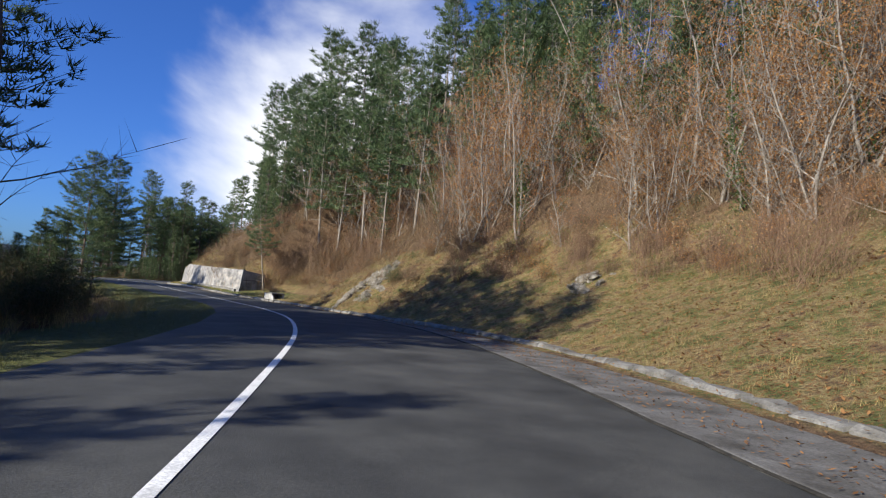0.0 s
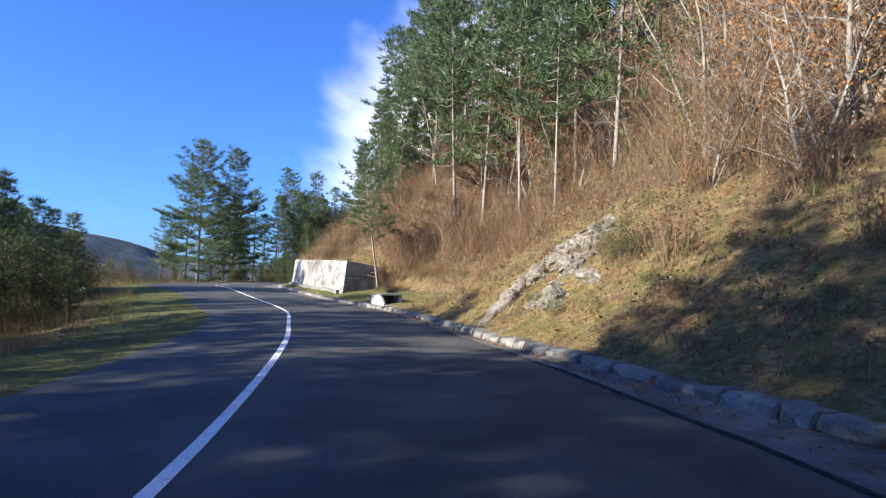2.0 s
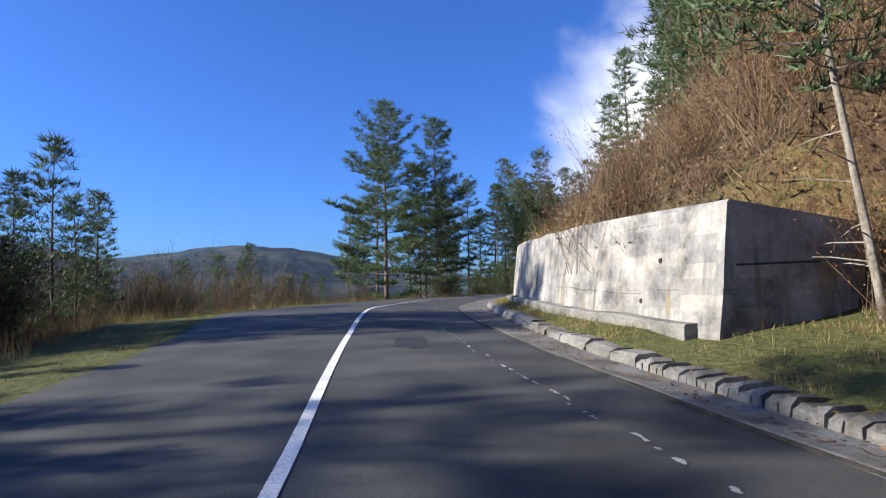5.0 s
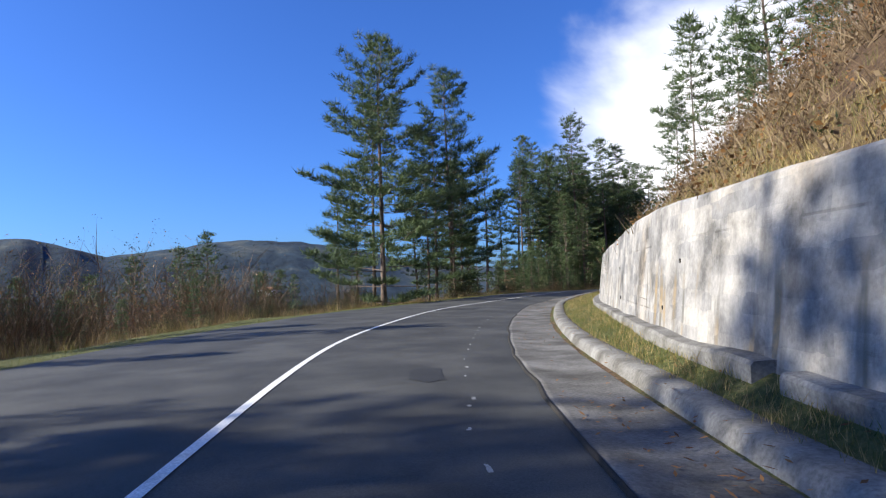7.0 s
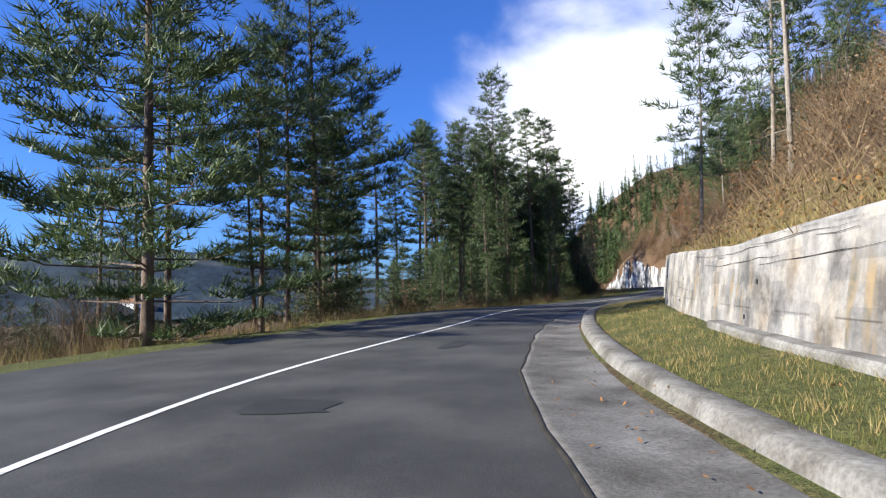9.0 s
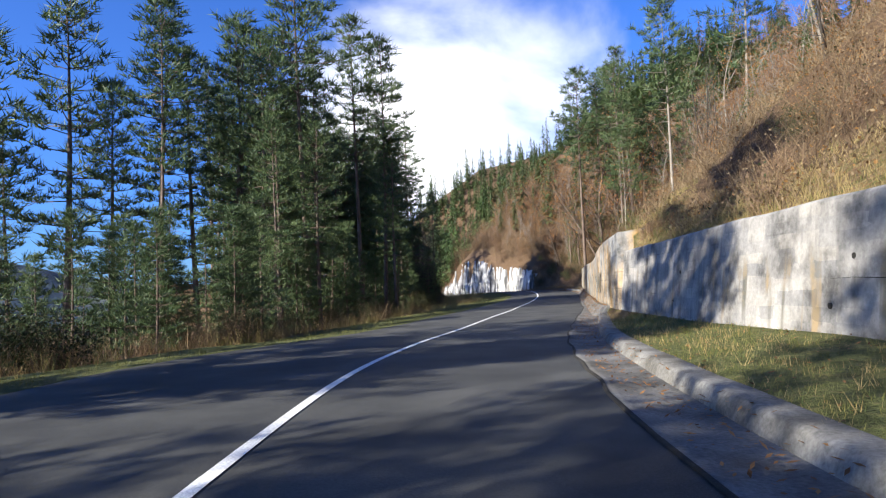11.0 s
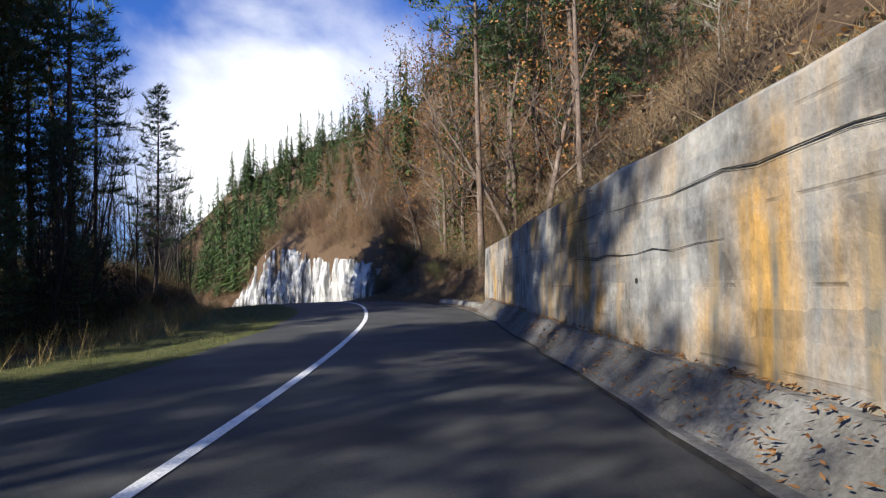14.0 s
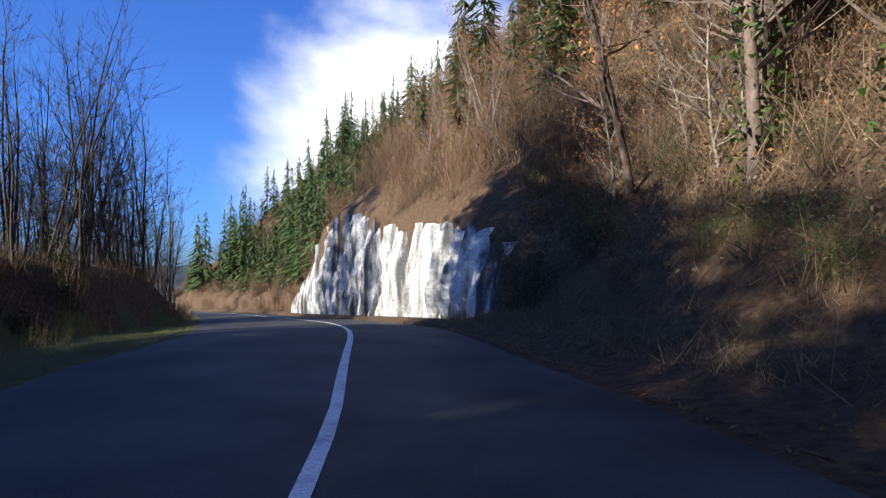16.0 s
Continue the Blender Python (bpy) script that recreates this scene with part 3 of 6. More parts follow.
def build_ground():
    cols = PU.shape[1]
    verts, cover, faces = [], [], []
    # outer rim: the strips run on down to the valley and up to the ridge
    for i in range(N):
        us, zs, cv = PROF[i]
        for k in range(cols):
            p = C[i] + NOR[i] * us[k]
            verts.append((p[0], p[1], zs[k]))
            cover.append((cv[k][0], cv[k][1], 0, 1))
    for i in range(N - 1):
        for k in range(cols - 1):
            a = i * cols + k
            faces.append((a, a + 1, a + cols + 1, a + cols))
    # valley floor out to the horizon, a wide grid joined below the strips
    base = len(verts)
    xs = [-2500, -1600, -1000, -650, -420, -280, -190, -130, -90, -60, -35, 0, 40, 90, 180, 420, 1200, 2500]
    ys = [-2500, -1400, -700, -350, -180, -90, -40, 0, 40, 80, 120, 160, 200, 240, 300, 400, 600, 1000, 1600, 2500]
    for y in ys:
        for x in xs:
            s, u = along((x, y))
            z = -19.0 if u[0] < 0 else 32.0 if u[0] > 85 and y < 220 else -30.0
            verts.append((x, y, z))
            cover.append((0.3, 0.3, 0, 1))
    for j in range(len(ys) - 1):
        for k in range(len(xs) - 1):
            a = base + j * len(xs) + k
            faces.append((a, a + 1, a + len(xs) + 1, a + len(xs)))
    me = bpy.data.meshes.new("ground")
    me.from_pydata(verts, [], faces)
    me.polygons.foreach_set("use_smooth", [True] * len(faces))
    a = me.color_attributes.new("cover", "FLOAT_COLOR", "POINT")
    a.data.foreach_set("color", np.array(cover, np.float32).ravel())
    me.materials.append(M_GROUND)
    tagged(new("ground", me), "hillside ground of dry grass, leaf litter and green verge", "ground", kind="structure")


build_ground()


def strip(name, s0, s1_, across, mats, label, category, kind="structure", step=1):
    """A sweep along the road: across(i) gives (offset, height) pairs."""
    b = Build()
    rows = [across(i) for i in range(s0, s1_, step)]
    idx = list(range(s0, s1_, step))
    k = len(rows[0])
    verts = []
    for i, r in zip(idx, rows):
        for u, z in r:
            p = C[i] + NOR[i] * u
            verts.append(Vector((p[0], p[1], z)))
    faces = [(j * k + c, j * k + c + 1, (j + 1) * k + c + 1, (j + 1) * k + c) for j in range(len(rows) - 1) for c in range(k - 1)]
    b.add(verts, faces)
    ob = new(name, b.mesh(name, [mats], name != "road"))
    return tagged(ob, label, category, kind=kind)


def ragged(i, k):
    return 0.09 * noise.noise((i * 0.9, k, 0.0)) + 0.16 * noise.noise((i * 0.21, k, 4.0))


def road_across(i):
    l, r = -LW[i] + ragged(i, 1.0), RW[i] + 0.4 * ragged(i, 7.0)
    z = ZR[i]
    return [(l, z - 0.11), (l + 0.02, z - 0.03), (l * 0.6, z + 0.0), (-0.1, z + 0.02), (r * 0.6, z + 0.0), (r - 0.02, z - 0.03), (r, z - 0.11)]


strip("road", 0, N, road_across, M_ASPHALT, "worn grey asphalt two-lane mountain road", "road")


LINE_OFF = by_y([(0, 0), (15, -0.03), (27, -0.2), (34, -0.08), (38.5, -0.26), (42, -0.24), (45, -0.06), (48, 0.12), (51, 0.16), (54, 0.12), (60, 0.12), (65, 0.04), (70, 0.0), (76, -0.06), (84, -0.05),
                 (89, 0.2), (94, 0.6), (100, 0.4), (107, 0.14), (112, 0.22), (118, 0.4), (122, 0.32), (128, 0.22), (135, 0.06), (142, 0.08), (150, -0.05), (160, 0.04), (168, 0.22), (174, 0.08), (182, 0.5), (195, 0.5)], 2)


def line_across(i):
    z = ZR[i] + 0.026 - 0.004 * abs(LINE_OFF[i])
    w = 0.057 + 0.006 * noise.noise((i * 0.7, 0.0, 1.0))
    o = LINE_OFF[i]
    return [(o - w, z), (o, z + 0.001), (o + w, z)]


strip("centre_line", 0, N, line_across, M_PAINT, "solid white painted line along the middle of the road", "road marking")


S_KERB = int(station(57))
S_END = int(station(165))


def gutter_across(i):
    z, r, g = ZR[i], RW[i], GW[i]
    j = 0.1 * noise.noise((i * 0.63, 2.0, 0.0)) + 0.05 * noise.noise((i * 1.7, 6.0, 0.0))
    return [(r - 0.08 + j, z - 0.09), (r - 0.06 + j, z - 0.006), (r + 0.05 + j, z - 0.012), (r + g * 0.5, z - 0.05), (r + g - 0.1, z - 0.03)]


strip("gutter", 0, S_END, gutter_across, M_GUTTER, "dark worn concrete gutter beside the asphalt", "gutter")


def joint_across(i):
    z, r = ZR[i], RW[i]
    j = 0.1 * noise.noise((i * 0.63, 2.0, 0.0)) + 0.05 * noise.noise((i * 1.7, 6.0, 0.0))
    w = 0.014 + 0.02 * noise.noise((i * 0.9, 3.0, 5.0))
    return [(r - 0.07 + j - w, z - 0.02), (r - 0.07 + j, z + 0.002), (r - 0.05 + j + w * 0.6, z + 0.0)]


strip("joint", 0, S_END, joint_across, M_DARK, "dark ragged open joint between asphalt and gutter", "joint")


def kerb_across(i):
    z, k = ZR[i], RW[i] + GW[i]
    j = 0.02 * noise.noise((i * 0.8, 2.0, 0.0))
    return [(k - 0.13, z - 0.08), (k - 0.12, z + 0.0), (k - 0.07, z + 0.11 + j), (k - 0.03, z + 0.145 + j), (k + 0.24, z + 0.15 + j), (k + 0.29, z + 0.12 + j), (k + 0.31, z - 0.1)]


strip("kerb", S_KERB, S_END, kerb_across, M_CONCRETE, "pale cast concrete kerb along the gutter", "kerb")


def kerb_stones():
    """Rough blocks that edge the lower part of the road, the last ones set like teeth."""
    r = random.Random(23)
    root = empty("stone_kerb")
    tagged(root, "broken line of rough pale kerb blocks", "kerb", kind="structure")
    s = 24.0
    while s < S_KERB:
        y = float(np.interp(s, ST, CY))
        teeth = 47.5 < y < 51.8
        ln = r.uniform(0.13, 0.18) if teeth else r.uniform(0.35, 1.2)
        low = teeth and len(root.children) % 2
        b = Build()
        verts = []
        for f in (0.02, 0.5, 0.98):
            sm = s + ln * f
            k = float(np.interp(sm, ST, RW + GW))
            z = float(np.interp(sm, ST, ZR))
            h = (0.075 if low else 0.115) + r.uniform(-0.012, 0.012) + (0 if teeth else 0.07 * noise.noise((sm * 0.5, 0, 0)) + r.uniform(-0.02, 0.03))
            for du, dz in ((-0.16, -0.1), (-0.14, h * 0.6), (-0.06, h), (0.2, h), (0.27, h * 0.6), (0.28, -0.1)):
                x, yy, _ = at(sm, k + du + r.uniform(-0.03, 0.03) * (0.4 if teeth else 1.4))
                verts.append(Vector((x, yy, z + dz + r.uniform(-0.015, 0.015))))
        faces = [(j * 6 + c, j * 6 + c + 1, j * 6 + 7 + c, j * 6 + 6 + c) for j in range(2) for c in range(5)] + [tuple(range(6)), tuple(range(17, 11, -1))]
        b.add(verts, faces)
        part("kerb_stone", b, M_CONCRETE, root)
        s += ln + (0.02 if teeth else r.uniform(0.02, 0.12))


kerb_stones()


def worn_marks():
    """Broken remains of an older painted edge line inside the lane."""
    r = random.Random(17)
    root = empty("worn_edge_line")
    tagged(root, "broken remains of old white paint inside the lane", "road marking", kind="structure")
    y = 43.0
    while y < 77:
        s = station(y)
        u0 = float(np.interp(y, [40, 46, 53, 56, 62, 69, 77], [3.1, 3.1, 2.4, 2.15, 2.5, 3.2, 3.3])) + r.uniform(-0.06, 0.06)
        ln = r.uniform(0.03, 0.16) if y < 58 else r.uniform(0.03, 0.09)
        b = Build()
        ring = []
        for ds, du in ((-1, -1), (-0.3, -1.2), (0.4, -0.8), (1, -1), (1.1, 0.7), (0.3, 1.1), (-0.5, 0.8), (-1.1, 1)):
            u = u0 + 0.024 * du * r.uniform(0.1, 1.4)
            px, py, _ = at(s + ln * ds * r.uniform(0.7, 1.2), u)
            t = u / float(np.interp(s, ST, RW))
            zz = float(np.interp(s, ST, ZR)) + float(np.interp(t, [0, 0.6, 1], [0.02, 0.0, -0.03])) + 0.006
            ring.append(Vector((px, py, zz)))
        b.add(ring, [tuple(range(8))])
        part("paint_remnant", b, M_OLDPAINT, root)
        y += r.uniform(0.15, 0.5) if y < 58 else r.uniform(0.3, 1.3)


worn_marks()


def road_patches():
    """Darker mended places in the asphalt."""
    r = random.Random(31)
    root = empty("road_patch")
    tagged(root, "dark mended patches in the worn asphalt", "road patch", kind="structure")
    for s, u0, ln, wd in ((station(54.5), 1.35, 0.9, 0.35), (station(57), 1.3, 0.5, 0.3), (station(81.5), 1.3, 0.45, 0.6), (station(64), 2.1, 0.7, 0.3), (station(88), 1.9, 0.8, 0.25)):
        n = 14
        v = []
        for k in range(n):
            a = 2 * math.pi * k / n
            u = u0 + wd * math.copysign(abs(math.sin(a)) ** 0.5, math.sin(a)) * r.uniform(0.75, 1.1)
            q = s + ln * math.copysign(abs(math.cos(a)) ** 0.5, math.cos(a)) * r.uniform(0.75, 1.1)
            x, y, _ = at(q, u)
            half = float(np.interp(q, ST, RW if u > 0 else LW))
            v.append(Vector((x, y, float(np.interp(q, ST, ZR)) + float(np.interp(abs(u) / half, [0, 0.6, 1], [0.021, 0.0, -0.03])) + 0.006)))
        b = Build()
        b.add(v, [tuple(range(n))])
        part("patch", b, M_PATCH, root)


road_patches()


# ---- retaining walls ----
def wall_object(name, line, s_line, rise, mat, label, foot=0.55, back=0.75, batter=0.10, thick_start=False):
    """Leaning concrete wall along a line of the plan; rise(s) gives its top above the road."""
    root = empty(name)
    tagged(root, label, "retaining wall", kind="structure")
    tg = np.gradient(line, axis=0)
    tg /= np.hypot(*tg.T)[:, None]
    nr = np.stack([tg[:, 1], -tg[:, 0]], 1)
    seg = 12
    n = len(line)
    for k0 in range(0, n - 1, seg):
        k1 = min(n - 1, k0 + seg)
        if n - 1 - k1 < 4:
            k1 = n - 1
        b = Build()
        ring, m = [], 0
        for k in range(k0, k1 + 1):
            z = float(np.interp(s_line[k], ST, ZR))
            top = z + rise(s_line[k]) + 0.03 * noise.noise((k * 0.35, 8.0, 1.0))
            prof = [(0.0, z - foot)]
            rows = 7
            for r in range(rows + 1):
                t = r / rows
                zz = z + 0.05 + (top - 0.04 - z - 0.05) * t
                prof.append((batter * t + 0.022 * noise.noise((k * 0.5, zz * 1.3, 2.0)), zz))
            deep = back + (max(0.0, 1.9 - 0.5 * k) if thick_start else 0.0)
            prof += [(batter + 0.04, top), (deep, top - 0.01 - (deep - back) * 0.16), (deep + 0.1, z - foot)]
            m = len(prof)
            for o, zz in prof:
                ring.append(Vector((line[k][0] + nr[k][0] * o, line[k][1] + nr[k][1] * o, zz)))
        cnt = k1 - k0 + 1
        faces = [(j * m + c, j * m + c + 1, (j + 1) * m + c + 1, (j + 1) * m + c) for j in range(cnt - 1) for c in range(m - 1)]
        faces += [tuple(range(m)), tuple((cnt - 1) * m + c for c in reversed(range(m)))]
        b.add(ring, faces)
        part("wall_section", b, mat, root)
        if k1 == n - 1:
            break
    return root


s_w1 = along(WALL)[0]
s_w2 = along(WALL2)[0]
wall_a = wall_object("retaining_wall", WALL, s_w1, lambda s: float(np.interp(s, HTOP_S, HTOP)), M_WALL_GREY, "long weathered grey concrete retaining wall below the slope", batter=0.26, thick_start=True)
wall_b = wall_object("retaining_wall", WALL2, s_w2, lambda s: float(np.interp(s, H2_S, H2)), M_WALL_OCHRE, "ochre-stained board-marked concrete retaining wall with graffiti", batter=0.06)


def wall_return(parent, p, direction, length, z0, top0, top1, mat, side=1):
    """End face of a wall, running back into the slope."""
    b = Build()
    d = Vector((*direction, 0)).normalized()
    q = Vector((d.y, -d.x, 0)) * 0.4 * side
    a, e = Vector((*p, 0)), Vector((*p, 0)) + d * length
    n = 6
    verts = []
    for k in range(n + 1):
        c = a.lerp(e, k / n)
        t = top0 + (top1 - top0) * k / n
        verts += [c + Vector((0, 0, z0)), c + Vector((0, 0, z0 + (t - z0) * 0.55)) + q * (0.3 if side > 0 else 0.0), c + Vector((0, 0, t)) + q * (0.6 if side > 0 else 0.05), c + q * 1.6 + Vector((0, 0, t)), c + q + Vector((0, 0, z0))]
    faces = [(k * 5 + j, k * 5 + j + 1, k * 5 + 6 + j, k * 5 + 5 + j) for k in range(n) for j in range(4)]
    faces += [(0, 1, 2, 3, 4), tuple(n * 5 + j for j in (4, 3, 2, 1, 0))]
    b.add(verts, faces)
    return part("end_face", b, mat, parent)


def wall_ends():
    i0 = int(S_W0)
    z = ZR[i0]
    p = WALL[0] - TAN[i0] * 0.01
    q = Vector((*(p + NOR[i0] * 0.3), 0))
    b = Build()
    e = q + Vector((*NOR[i0], 0)) * 1.3 - Vector((*TAN[i0], 0)) * 0.006
    f = q - Vector((*TAN[i0], 0)) * 0.012
    b.add([Vector((f.x, f.y, z + 1.3)), Vector((e.x, e.y, z + 1.32)), Vector((e.x, e.y, z + 1.36)), Vector((f.x, f.y, z + 1.33))], [(0, 1, 2, 3)])
    part("crack", b, M_DARK, wall_a)
    i1 = int(S_W1)
    p = WALL2[-1] + TAN[i1] * 0.02
    zz = ZR[i1]
    wall_return(wall_b, p - TAN[i1] * 0.4, NOR[i1], 2.5, zz - 0.3, zz + H2[-1] + 0.02, zz + H2[-1] + 0.4, M_WALL_OCHRE)
    i2 = int(S_STEP)
    wall_return(wall_b, WALL2[0] - TAN[i2] * 0.012 + NOR[i2] * 0.06, NOR[i2], 2.5, ZR[i2] + 0.5, ZR[i2] + H2[0] - 0.02, ZR[i2] + H2[0] + 0.3, M_WALL_OCHRE, -1)


wall_ends()


def wall_point(line, k, z, out=0.0):
    """A place on a wall's face, with its along and outward directions."""
    k = max(1, min(len(line) - 2, k))
    t = line[k + 1] - line[k - 1]
    t /= np.hypot(*t)
    n = np.array([t[1], -t[0]])
    p = line[k] + n * (0.09 - 0.02) * 0 - n * out
    return Vector((p[0], p[1], z)), Vector((*t, 0)), Vector((*(-n), 0))


def ledge(line, s_line, k0, k1, parent, out=0.16, foot=0.2, top=0.46, mat=None):
    """Low footing that stands out below the wall."""
    b = Build()
    verts = []
    ks = range(k0, k1)
    for k in ks:
        p, t, o = wall_point(line, k, 0)
        z = float(np.interp(s_line[k], ST, ZR))
        h = z + top + 0.04 * noise.noise((k * 0.3, 3.0, 3.0))
        for off, zz in ((-0.3, h), (out, h - 0.02), (out + 0.03, h - 0.06), (foot, z - 0.2)):
            q = p + o * off
            verts.append(Vector((q.x, q.y, zz)))
    m = 4
    n = len(verts) // m
    faces = [(j * m + c, (j + 1) * m + c, (j + 1) * m + c + 1, j * m + c + 1) for j in range(n - 1) for c in range(m - 1)]
    faces += [(0, 1, 2, 3), tuple((n - 1) * m + c for c in (3, 2, 1, 0))]
    b.add(verts, faces)
    part("footing", b, mat or M_CONCRETE, parent)


ledge(WALL, s_w1, 1, 24, wall_a)
ledge(WALL, s_w1, 24, 78, wall_a)
ledge(WALL2, s_w2, 4, len(WALL2) - 3, wall_b, 0.1, 0.6, 0.4, M_GUTTER)


def cracks(line, s_line, rise, parent, count, seed, k_lo, k_hi, batter=0.06):
    """Dark lift joints and cracks, thin strips on the face."""
    r = random.Random(seed)
    for _ in range(count):
        k = r.randint(k_lo, k_hi)
        n = r.randint(3, 12)
        h = r.choice((0.36, 0.47, 0.58, 0.7, 0.8, 0.9)) + r.uniform(-0.02, 0.02)
        drift = r.uniform(-0.012, 0.012)
        b = Build()
        verts = []
        for j in range(n):
            kk = min(len(line) - 2, k + j)
            z = float(np.interp(s_line[kk], ST, ZR)) + h * rise(s_line[kk])
            t_lean = batter * h
            p, t, o = wall_point(line, kk, z + 0.05 * noise.noise((kk * 0.7, h * 9, seed)) + drift * j)
            w = 0.005 * math.sin(math.pi * (j + 0.3) / n) * (0.2 + r.random()) + 0.001
            q = p - o * (t_lean - 0.014)
            verts += [q + Vector((0, 0, w)), q - Vector((0, 0, w))]
        faces = [(2 * j, 2 * j + 2, 2 * j + 3, 2 * j + 1) for j in range(n - 1)]
        b.add(verts, faces)
        part("crack", b, M_DARK, parent)


cracks(WALL2, s_w2, lambda s: float(np.interp(s, H2_S, H2)), wall_b, 17, 3, 1, 60)
cracks(WALL, s_w1, lambda s: float(np.interp(s, HTOP_S, HTOP)), wall_a, 16, 5, 2, len(WALL) - 12, 0.26)


def weep_holes(line, s_line, rise, parent, seed, gap, batter=0.06):
    r = random.Random(seed)
    for k in range(3, len(line) - 3, gap):
        for h in ((0.32, 0.62) if batter > 0.1 else (0.45,)):
            z = float(np.interp(s_line[k], ST, ZR)) + h * rise(s_line[k])
            p, t, o = wall_point(line, k + r.randint(-1, 1), z)
            q = p - o * (batter * h - 0.012)
            b = Build()
            n = 10
            rad = r.uniform(0.028, 0.05) if batter > 0.1 else 0.03
            vs = [q + (t * math.cos(2 * math.pi * j / n) + Vector((0, 0, 1)) * math.sin(2 * math.pi * j / n)) * rad for j in range(n)]
            vi = [v - o * 0.09 for v in vs]
            b.add(vs + vi, [(j, (j + 1) % n, n + (j + 1) % n, n + j) for j in range(n)] + [tuple(range(n, 2 * n)), tuple(range(n))])
            part("weep_hole", b, M_DARK, parent)


weep_holes(WALL2, s_w2, lambda s: float(np.interp(s, H2_S, H2)), wall_b, 4, 13)
weep_holes(WALL, s_w1, lambda s: float(np.interp(s, HTOP_S, HTOP)), wall_a, 6, 14, 0.26)


def graffiti():
    spans = {"S": (129.0, 127.96), "E": (127.9, 127.32), "N": (127.28, 126.56), "O": (126.58, 125.94)}
    for layer, off, mat, fwd in (("outline", 0.022, M_BLACK, 0.055), ("fill", -0.004, M_GREYPAINT, 0.06)):
        for ch, (ya, yb) in spans.items():
            cu = bpy.data.curves.new("letter", "FONT")
            cu.body = ch
            cu.size = 1.18 if ch != "O" else 1.3
            cu.offset = off
            cu.extrude = 0.002
            tmp = new("letter", cu)
            bpy.context.view_layer.update()
            dg = bpy.context.evaluated_depsgraph_get()
            me = bpy.data.meshes.new_from_object(tmp.evaluated_get(dg))
            bpy.data.objects.remove(tmp)
            me.materials.clear()
            me.materials.append(mat)
            xs = [v.co.x for v in me.vertices]
            lo, wide = min(xs) - (0.06 - off), max(xs) - min(xs) + 2 * (0.06 - off)
            ob = new("graffiti_letter", me)
            xx = float(np.interp((ya + yb) / 2, WALL2[:, 1], WALL2[:, 0]))
            turn = Matrix(((0, 0, -1, 0), (-1, 0, 0, 0), (0, 1, 0, 0), (0, 0, 0, 1)))
            fit = (ya - yb) / wide
            ob.parent = wall_b
            ob.matrix_basis = Matrix.Translation((xx + 0.02 - fwd, ya, 1.0 - (0.03 if ch == "O" else 0))) @ turn @ Matrix.Translation((-lo * fit, 0, 0)) @ Matrix.Diagonal((fit, 1, 1, 1))
            tagged(ob, "black sprayed block letter" if layer == "outline" else "pale fill of a sprayed letter")


graffiti()


def wall_mark(y0, y1, z0, z1, mat, name, lean=0.0):
    """A flat painted mark on the second wall between two places along it."""
    b = Build()
    v = []
    for f in range(5):
        y = y0 + (y1 - y0) * f / 4
        x = float(np.interp(y, WALL2[:, 1], WALL2[:, 0])) - 0.03
        j = 0.25 * (z1 - z0) * noise.noise((y * 9, z0, 1.0))
        v += [Vector((x, y, z0 + j)), Vector((x, y + lean, z1 - j))]
    b.add(v, [(2 * f, 2 * f + 2, 2 * f + 3, 2 * f + 1) for f in range(4)])
    part(name, b, mat, wall_b)


def scribbles():
    r = random.Random(29)
    # two unreadable lines of writing, a row of small strokes, the dark heart of the last letter
    for z in (1.78, 1.35):
        y = 134.9
        while y > 134.1:
            w = r.uniform(0.05, 0.11)
            wall_mark(y, y - w, z, z + r.uniform(0.045, 0.075), M_BLACK, "scribble", 0.01)
            y -= w + r.uniform(0.02, 0.05)
    for k in range(9):
        y = 130.1 - 0.1 * k
        wall_mark(y, y - 0.03, 1.56 + r.uniform(-0.03, 0.03), 1.66 + r.uniform(-0.02, 0.02), M_BLACK, "scribble", 0.03)
    b = Build()
    x = float(np.interp(126.3, WALL2[:, 1], WALL2[:, 0])) - 0.05
    b.add([Vector((x, 126.3 + 0.09 * math.cos(0.449 * k), 1.42 + 0.2 * math.sin(0.449 * k))) for k in range(14)], [tuple(range(14))])
    part("scribble", b, M_BLACK, wall_b)


scribbles()


